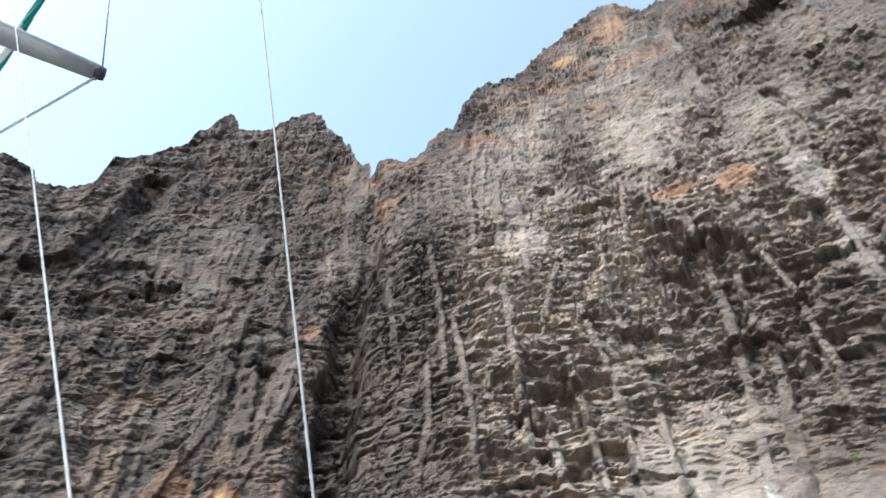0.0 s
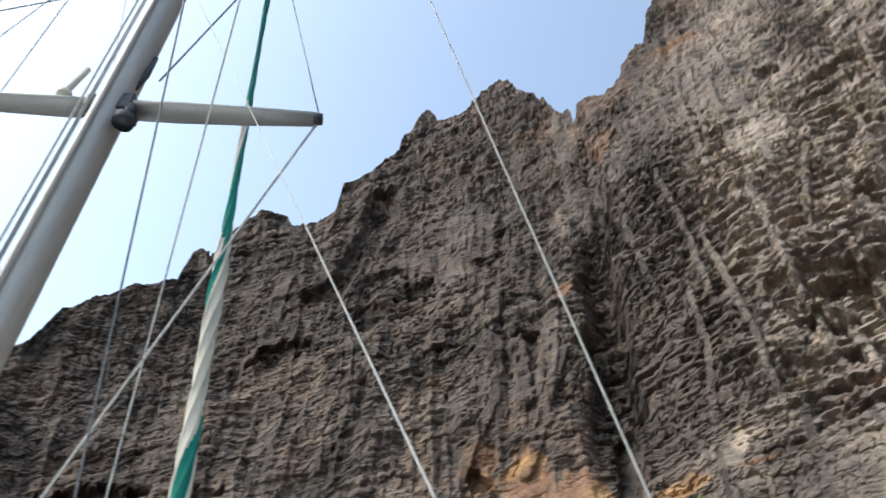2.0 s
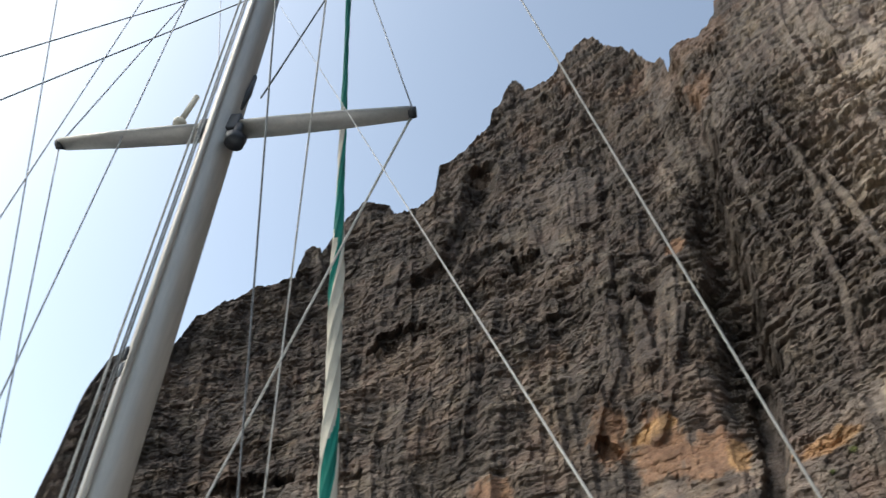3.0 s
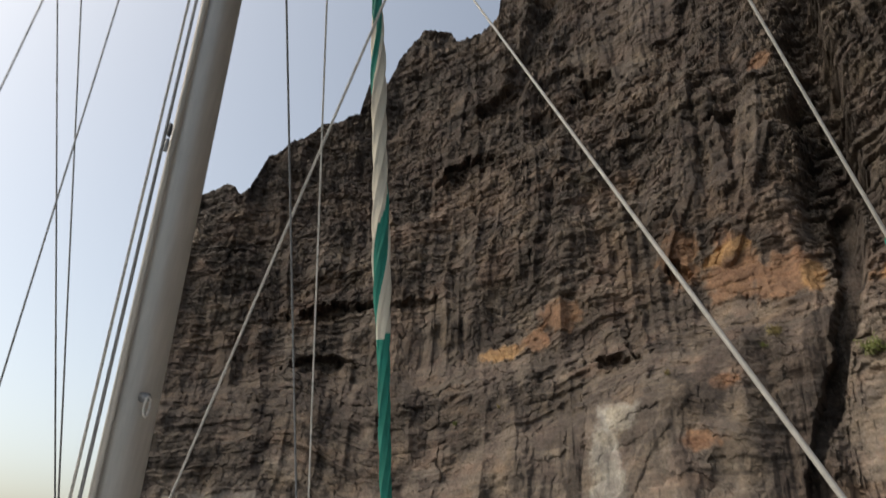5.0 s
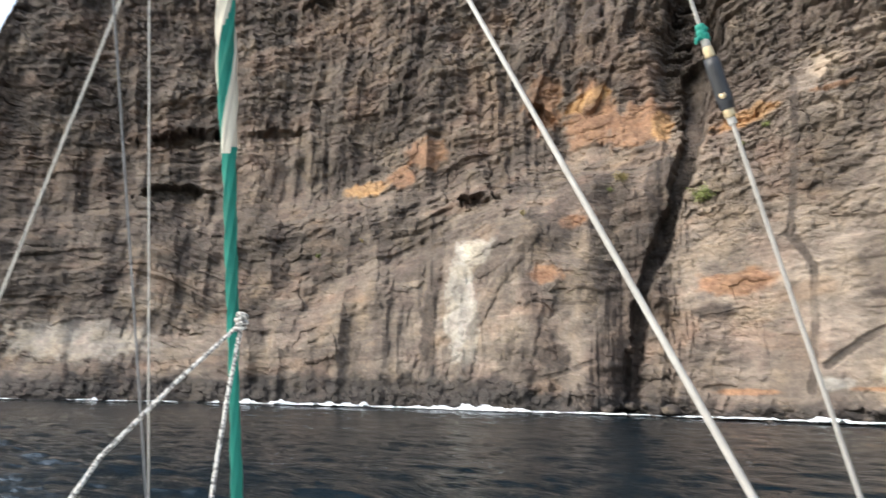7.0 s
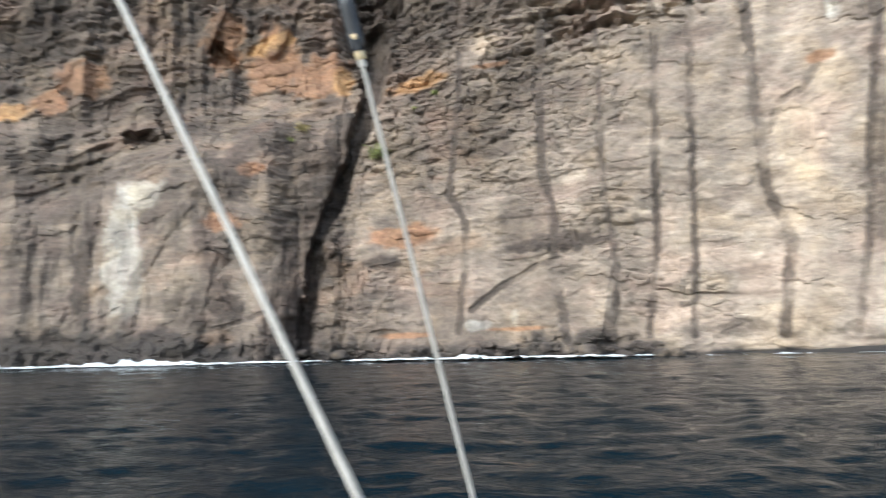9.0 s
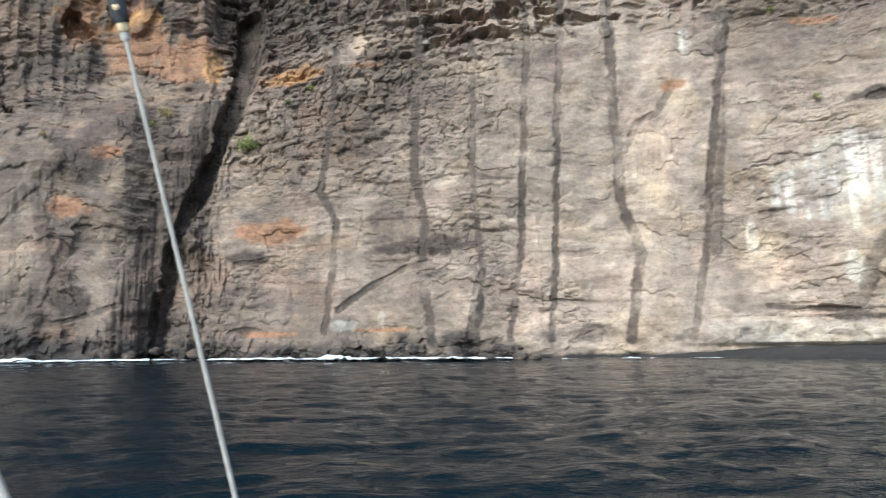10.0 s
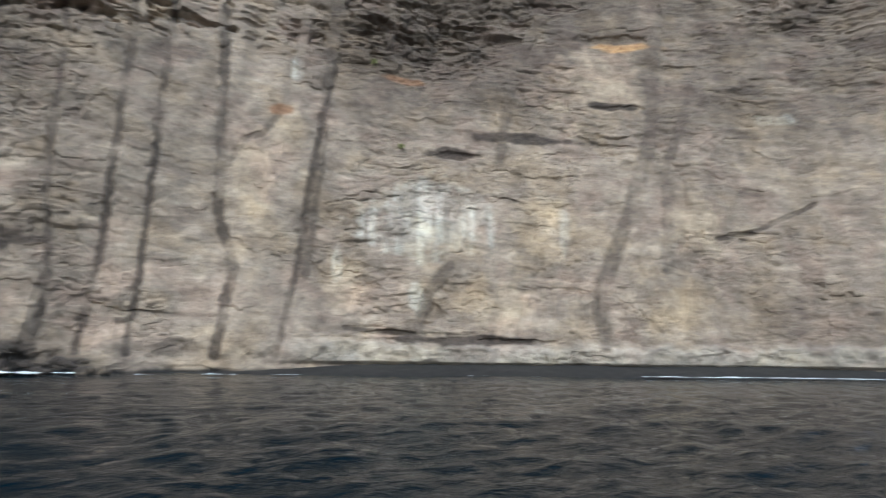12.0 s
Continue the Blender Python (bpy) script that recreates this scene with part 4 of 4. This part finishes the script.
def hull(side):
    bm = bmesh.new()
    rings = []
    for f, w, zt in ((-5.2, 0.5, 0.95), (-4, 0.62, 0.95), (-1, 0.68, 0.95), (2, 0.6, 0.97), (3.6, 0.36, 1.0), (4.4, 0.03, 1.02)):
        c = MAST + AXIS * f + BEAM * side * 2.75
        rings.append([bm.verts.new(Vector((c.x, c.y, 0)) + BEAM * x + Vector((0, 0, z))) for x, z in ((-w, zt), (-w, 0.3), (-0.5 * w, -0.45), (0.5 * w, -0.45), (w, 0.3), (w, zt))])
    for a, b in zip(rings[:-1], rings[1:]):
        for k in range(6):
            bm.faces.new((a[k], a[(k + 1) % 6], b[(k + 1) % 6], b[k]))
    bm.faces.new(rings[0])
    bm.faces.new(rings[-1][::-1])
    bmesh.ops.recalc_face_normals(bm, faces=bm.faces)
    return aboard("hull", bm, WHITE, smoothed=False)


hull(-1)
hull(1)
TURN = math.degrees(math.atan2(BEAM.y, BEAM.x))
mid = MAST - AXIS * 1.8
aboard("deck", box(bmesh.new(), (mid.x, mid.y, 0.84), (5.3, 5.6, 0.16), TURN, 0.03), WHITE, smoothed=False)


def oval(z0, z1, long, wide, sides=28):
    bm = bmesh.new()
    rings = []
    for z in np.linspace(z0, z1, 24):
        rings.append([bm.verts.new(mast_at(z) + AXIS * long * math.cos(2 * math.pi * k / sides) + BEAM * wide * math.sin(2 * math.pi * k / sides)) for k in range(sides)])
    for a, b in zip(rings[:-1], rings[1:]):
        for k in range(sides):
            bm.faces.new((a[k], a[(k + 1) % sides], b[(k + 1) % sides], b[k]))
    bm.faces.new(rings[-1])
    bm.faces.new(rings[0][::-1])
    return bm


mast = aboard("mast", oval(0.9, 12.5, 0.1, 0.078), ALLOY, label="silver-grey anodised aluminium mast")


def rail(off_axis, off_beam, radius, material, name, z0=1.0, z1=12.3):
    p = AXIS * off_axis + BEAM * off_beam
    return aboard(name, tubes([p + mast_at(z0), p + mast_at((z0 + z1) / 2) + Vector((0.004, 0.004, 0)), p + mast_at(z1)], radius, 8), material, mast)


rail(-0.116, 0.0, 0.012, ALLOY, "sail_track")
rail(-0.15, -0.02, 0.005, STEEL, "halyard")
rail(-0.085, -0.08, 0.005, STEEL, "halyard")
rail(-0.14, -0.07, 0.006, ROPE, "halyard")


def spreader(tip, name="spreader"):
    root, tip = MAST + Vector((0, 0, 3.07 + EYE)), up(tip)
    d = (tip - root).normalized()
    bm = bmesh.new()
    rings = []
    for f, c, t in ((0.07, 0.066, 0.026), (0.3, 0.07, 0.026), (0.62, 0.064, 0.024), (0.985, 0.047, 0.02)):
        p = root.lerp(tip, f)
        rings.append([bm.verts.new(p + AXIS * c * math.cos(2 * math.pi * k / 16) * (1.0 if math.cos(2 * math.pi * k / 16) > 0 else 0.9) + Vector((0, 0, t * math.sin(2 * math.pi * k / 16)))) for k in range(16)])
    for a, b in zip(rings[:-1], rings[1:]):
        for k in range(16):
            bm.faces.new((a[k], a[(k + 1) % 16], b[(k + 1) % 16], b[k]))
    bm.faces.new(rings[0])
    bm.faces.new(rings[-1][::-1])
    bmesh.ops.recalc_face_normals(bm, faces=bm.faces)
    ob = aboard(name, bm, ALLOY, mast)
    aboard("end_cap", tube(tube(bmesh.new(), [root.lerp(tip, 0.975), tip + d * 0.012], [0.034, 0.03], 10), [tip + Vector((0, 0, 0.035)), tip - Vector((0, 0, 0.035))], 0.012, 8), BLACK, mast)
    return ob


spreader((-1.57, 1.33, 3.07))
spreader((-3.25, 0.28, 3.07))
hub = MAST + Vector((0, 0, 3.07 + EYE))
bm = box(bmesh.new(), hub + BEAM * 0.085 + Vector((0, 0, 0)), (0.075, 0.13, 0.12), TURN, 0.012)
box(bm, hub - BEAM * 0.085, (0.06, 0.12, 0.09), TURN, 0.012)
aboard("spreader_bracket", bm, BLACK, mast, "black spreader bracket")
lamp_at = hub + BEAM * 0.13 - AXIS * 0.06 - Vector((0, 0, 0.17))
bm = tubes([lamp_at + Vector((0, 0, 0.13)), lamp_at + Vector((0, 0, 0.02))], [0.02, 0.03], 10)
tube(bm, [lamp_at + Vector((0, 0, 0.03)), lamp_at - Vector((0, 0, 0.02))], [0.055, 0.05], 14)
aboard("deck_light", bm, BLACK, mast, "small black deck light")
cleat_at = hub + BEAM * 0.075 - AXIS * 0.02 + Vector((0, 0, 0.28))
aboard("shackle", tubes([cleat_at + Vector((0, 0, 0.16)) + BEAM * 0.03, cleat_at + BEAM * 0.02, cleat_at - Vector((0, 0, 0.14))], [0.012, 0.022, 0.012], 8), BLACK, mast)
stub = up((-2.66, 0.63, 3.12))
bm = tubes([stub, stub + Vector((0, 0, 0.03))], 0.035, 12)
tube(bm, [stub + Vector((0, 0, 0.03)), stub + Vector((0.01, 0.03, 0.27))], 0.016, 10)
aboard("antenna", bm, CREAM, mast, "short cream antenna stub")
eye_at = mast_at(0.6 + EYE) - AXIS * 0.05 + BEAM * 0.082
bm = tubes([eye_at - BEAM * 0.02, eye_at + BEAM * 0.012], [0.02, 0.014], 12)
aboard("mast_fitting", bm, STEEL, mast, "small steel eye on the mast")
ring = [eye_at + BEAM * 0.012 - Vector((0, 0, 0.035)) + AXIS * 0.016 * math.sin(a) + Vector((0, 0, 0.036 * math.cos(a))) for a in np.linspace(0, 2 * math.pi, 20)]
aboard("rope_loop", tubes(ring, 0.005, 8), ROPE, mast, "small loop of cord")
for k, lift in enumerate((0.0, 0.07)):
    car = mast_at(4.0 + lift) - AXIS * 0.15
    aboard("halyard_shackle", tubes([car - LEAN * 0.03, car - LEAN * 0.015, car + LEAN * 0.015, car + LEAN * 0.03], [0.006, 0.009, 0.009, 0.006], 10), BLACK if k else STEEL, mast, "small dark shackle on the halyard")


def wire(name, a, b, radius, material, sag=0.0, label="", parent=boat):
    a, b = up(a), up(b)
    pts = [a.lerp(b, k / 12) - Vector((0, 0, 4 * sag * (k / 12) * (1 - k / 12))) for k in range(13)]
    if isinstance(radius, tuple):
        radius = [radius[0] + (radius[1] - radius[0]) * (k / 12) ** 6 for k in range(13)]
    return aboard(name, tubes(pts, radius, 8), material, parent, label)


def beyond(a, b, z):
    """The point of the line a b at a height."""
    a, b = Vector(a), Vector(b)
    return tuple(a + (b - a) * ((z - a.z) / (b.z - a.z)))


# the two white stays beside the eye
STAY_A = ((-0.988, 0.721, 1.614), (-0.402, 0.630, 0.504))
STAY_B = ((-0.441, 0.527, 1.878), (-0.130, 0.990, 0.254))
wire("stay", beyond(*STAY_A, 7.5), beyond(*STAY_A, -1.5), (0.0017, 0.0062), WIRE, label="thin white coated wire stay")
stay = wire("stay", beyond(*STAY_B, 7.5), beyond(*STAY_B, -1.5), (0.0017, 0.0062), WIRE, label="thin white coated wire stay with insulator")
lie = (up(STAY_B[1]) - up(STAY_B[0])).normalized()
mid = up(beyond(*STAY_B, 0.405))


def on_stay(u, v, radius, name, material, label="", sides=14, waist=1.0):
    pts = [mid + lie * 0.76 * (u + (v - u) * k / 6) for k in range(7)]
    rad = [0.76 * radius * (0.86 if k in (0, 6) else (waist if k == 3 else 1)) for k in range(7)]
    return aboard(name, tubes(pts, rad, sides), material, stay, label)


on_stay(-0.045, 0.052, 0.0145, "insulator", BLACK, "black insulator sleeve", waist=0.96)
on_stay(-0.067, -0.045, 0.0095, "ferrule", BRASS)
on_stay(-0.082, -0.067, 0.0078, "ferrule", WIRE)
on_stay(0.052, 0.068, 0.0105, "ferrule", BRASS)
on_stay(0.068, 0.082, 0.0078, "ferrule", WIRE)
bm = bmesh.new()
for k in range(5):
    c = mid - lie * (0.071 + 0.004 * (k - 2)) + 0.0012 * (k % 3 - 1) * lie.orthogonal()
    tube(bm, [c - lie * 0.005, c, c + lie * 0.005], [0.0058, 0.0072 + 0.0014 * (k % 2), 0.005], 10)
side = lie.orthogonal().normalized()
tube(bm, [mid - lie * 0.068, mid - lie * 0.064 + side * 0.012, mid - lie * 0.058 + side * 0.015], [0.004, 0.003, 0.0018], 6)
aboard("tape", bm, GREEN, stay, "green tape wrapping")
aboard("badge", tubes([mid + lie * 0.024 - Vector((0.0, 0.0118, 0)), mid + lie * 0.024 - Vector((0, 0.0088, 0))], 0.0048, 12), BRASS, stay)

# the other rigging
for name, a, b, radius, material in (
        ("shroud", (-1.181, -0.229, 5.267), (-3.375, 2.456, -1.411), 0.005, STEEL),
        ("halyard", (-0.994, 0.118, 4.873), (-3.606, 2.526, -1.16), 0.0045, ROPE),
        ("guy_rope", (-1.57, 1.33, 3.07), (-4.557, 1.7, -0.578), 0.007, ROPE),
        ("shroud", (-3.25, 0.28, 3.07), (-3.04, 1.048, -0.717), 0.004, STEEL),
        ("shroud", (-2.658, 0.378, 5.998), (-3.229, 0.574, -0.8), 0.004, STEEL),
        ("shroud", (-3.404, -0.018, 3.877), (-3.225, 0.897, 0.187), 0.004, STEEL),
        ("shroud", (-3.61, 0.351, 5.013), (-3.0, 0.1, 0.3), 0.004, STEEL),
        ("shroud", (-2.573, 0.729, 6.465), (-3.25, 0.28, 3.07), 0.004, STEEL),
        ("shroud", (-2.255, 0.591, 6.547), (-1.57, 1.33, 3.07), 0.004, STEEL),
        ("shroud", (-1.684, 1.195, 6.008), (-2.30, 0.86, 3.3), 0.0055, STEEL),
        ("halyard", (-3.242, 0.768, 5.196), (-2.7, 0.95, 2.9), 0.003, STEEL),
        ("triatic_stay", (-3.092, 0.912, 5.251), (-4.406, -0.966, 1.839), 0.005, STEEL),
        ("triatic_stay", (-3.68, 0.489, 5.177), (-4.586, -1.74, 1.172), 0.005, STEEL)):
    if a != (-1.57, 1.33, 3.07) and a != (-3.25, 0.28, 3.07):
        a = beyond(b, a, 8.5)
    wire(name, a, b, radius, material)


# the headsail rolled on its stay: cream cloth with a green strip winding round it
def furled():
    a, b = up((-1.814, 0.565, 7.482)), up((-3.266, 2.867, -1.122))
    n, sides = 260, 36
    d = (b - a).normalized()
    e1 = d.orthogonal().normalized()
    e2 = d.cross(e1)
    length = (b - a).length
    verts, green = [], []
    for k in range(n + 1):
        u = k / n
        L = u * length
        W = (L - 1.13) / 0.857
        radius = 0.017 + 0.027 * float(step(2.6, 5.4, W)) - 0.017 * float(step(5.9, 7.2, W))
        for j in range(sides):
            th = 2 * math.pi * (j / sides + W / 1.6)
            twist = th - 2 * math.pi * L / 1.15
            fold = 1 + 0.13 * math.sin(5 * twist + 0.6 * math.sin(3 * L)) + 0.08 * math.sin(11 * twist + L * 2)
            rr = radius * fold * (1 + 0.12 * math.sin(L * 5.4))
            verts.append(a + d * L + (e1 * math.cos(th) + e2 * math.sin(th)) * rr)
    share = lambda L: 1.0 - 0.4 * float(step(2.95, 3.15, L)) - 0.46 * float(step(4.0, 4.2, L)) + 0.16 * float(step(5.3, 5.6, L)) + 0.75 * float(step(6.2, 6.4, L))
    faces = {True: [], False: []}
    for k in range(n):
        L = (k + 0.5) / n * length
        for j in range(sides):
            faces[(j + 0.5) / sides < share((L - 1.13) / 0.857)].append((k * sides + j, k * sides + (j + 1) % sides, (k + 1) * sides + (j + 1) % sides, (k + 1) * sides + j))
    made = None
    for is_green, name, material in ((False, "furled_sail", CREAM), (True, "sun_strip", GREEN)):
        bm = bmesh.new()
        vs = {}
        for f in faces[is_green]:
            for i in f:
                if i not in vs:
                    vs[i] = bm.verts.new(verts[i])
            bm.faces.new([vs[i] for i in f])
        made = aboard(name, bm, material, made or boat, "green sun strip wound round the sail" if is_green else "cream headsail rolled up on its stay")
    return made


furled()


# the sheets tied to the rolled sail
def sheet(points, radius=0.011):
    """A laid rope with a fleck winding round it."""
    pts = [up(p) for p in points]
    fine = []
    for a, b in zip(pts[:-1], pts[1:]):
        fine += [a.lerp(b, k / 30) for k in range(30)]
    return aboard("sheet", tubes(fine + [pts[-1]], [radius * (1 + 0.16 * (k % 2)) for k in range(len(fine) + 1)], 8), FLECK, label="white flecked rope sheet")


m, t, b = nodes_of("flecked_sheet", 0.85)
co = t.nodes.new("ShaderNodeTexCoord").outputs["Object"]
w = tex(t, "Noise", co, 55, (1, 1, 1), 2)
t.links.new(ramp(t, w, [(0.42, (0.16, 0.15, 0.14)), (0.52, (0.66, 0.63, 0.57))]), b.inputs["Base Color"])
FLECK = m
KNOT = (-2.89, 2.43, 0.345)
sheet([KNOT, (-2.92, 2.08, 0.017), (-2.93, 1.755, -0.302), (-2.82, 1.455, -0.64)], 0.0095)
sheet([KNOT, (-2.85, 2.35, 0.017), (-2.82, 2.285, -0.331), (-2.78, 2.225, -0.685)], 0.0095)
bm = bmesh.new()
for k in range(4):
    c = up(KNOT) + Vector((0.012 * (k % 2), -0.01, 0.022 * (k - 1.5)))
    ring = [c + 0.024 * Vector((math.cos(a), math.sin(a), 0.35 * math.sin(a + k))) for a in np.linspace(0, 2 * math.pi, 14)]
    tube(bm, ring, 0.011, 8)
aboard("knot", bm, FLECK)

# folded white cover at the mast's foot
def bundle():
    bm = bmesh.new()
    bmesh.ops.create_icosphere(bm, subdivisions=4, radius=1)
    c = up((-2.352, 0.945, -0.325))
    for v in bm.verts:
        q = v.co.copy()
        fold = 0.12 * math.sin(9 * math.atan2(q.y, q.x) + 3 * q.z) + 0.1 * noise.noise(q * 2.5)
        v.co = c + Vector((q.x * 0.1, q.y * 0.1, q.z * 0.17)) * (1 + fold)
    return aboard("sail_cover", bm, CLOTH, mast, "folded white sail cover")


CLOTH = plain("white_canvas", (0.66, 0.67, 0.7), 0.85, 0.0, 0.08, 14, 0.004)
bundle()
p = mast_at(2.0) + BEAM * 0.06 - AXIS * 0.02
aboard("winch", tubes([Vector((p.x, p.y, 1.9)), Vector((p.x, p.y, 2.16)), Vector((p.x, p.y, 2.22))], [0.1, 0.085, 0.07], 18), BLACK, mast)
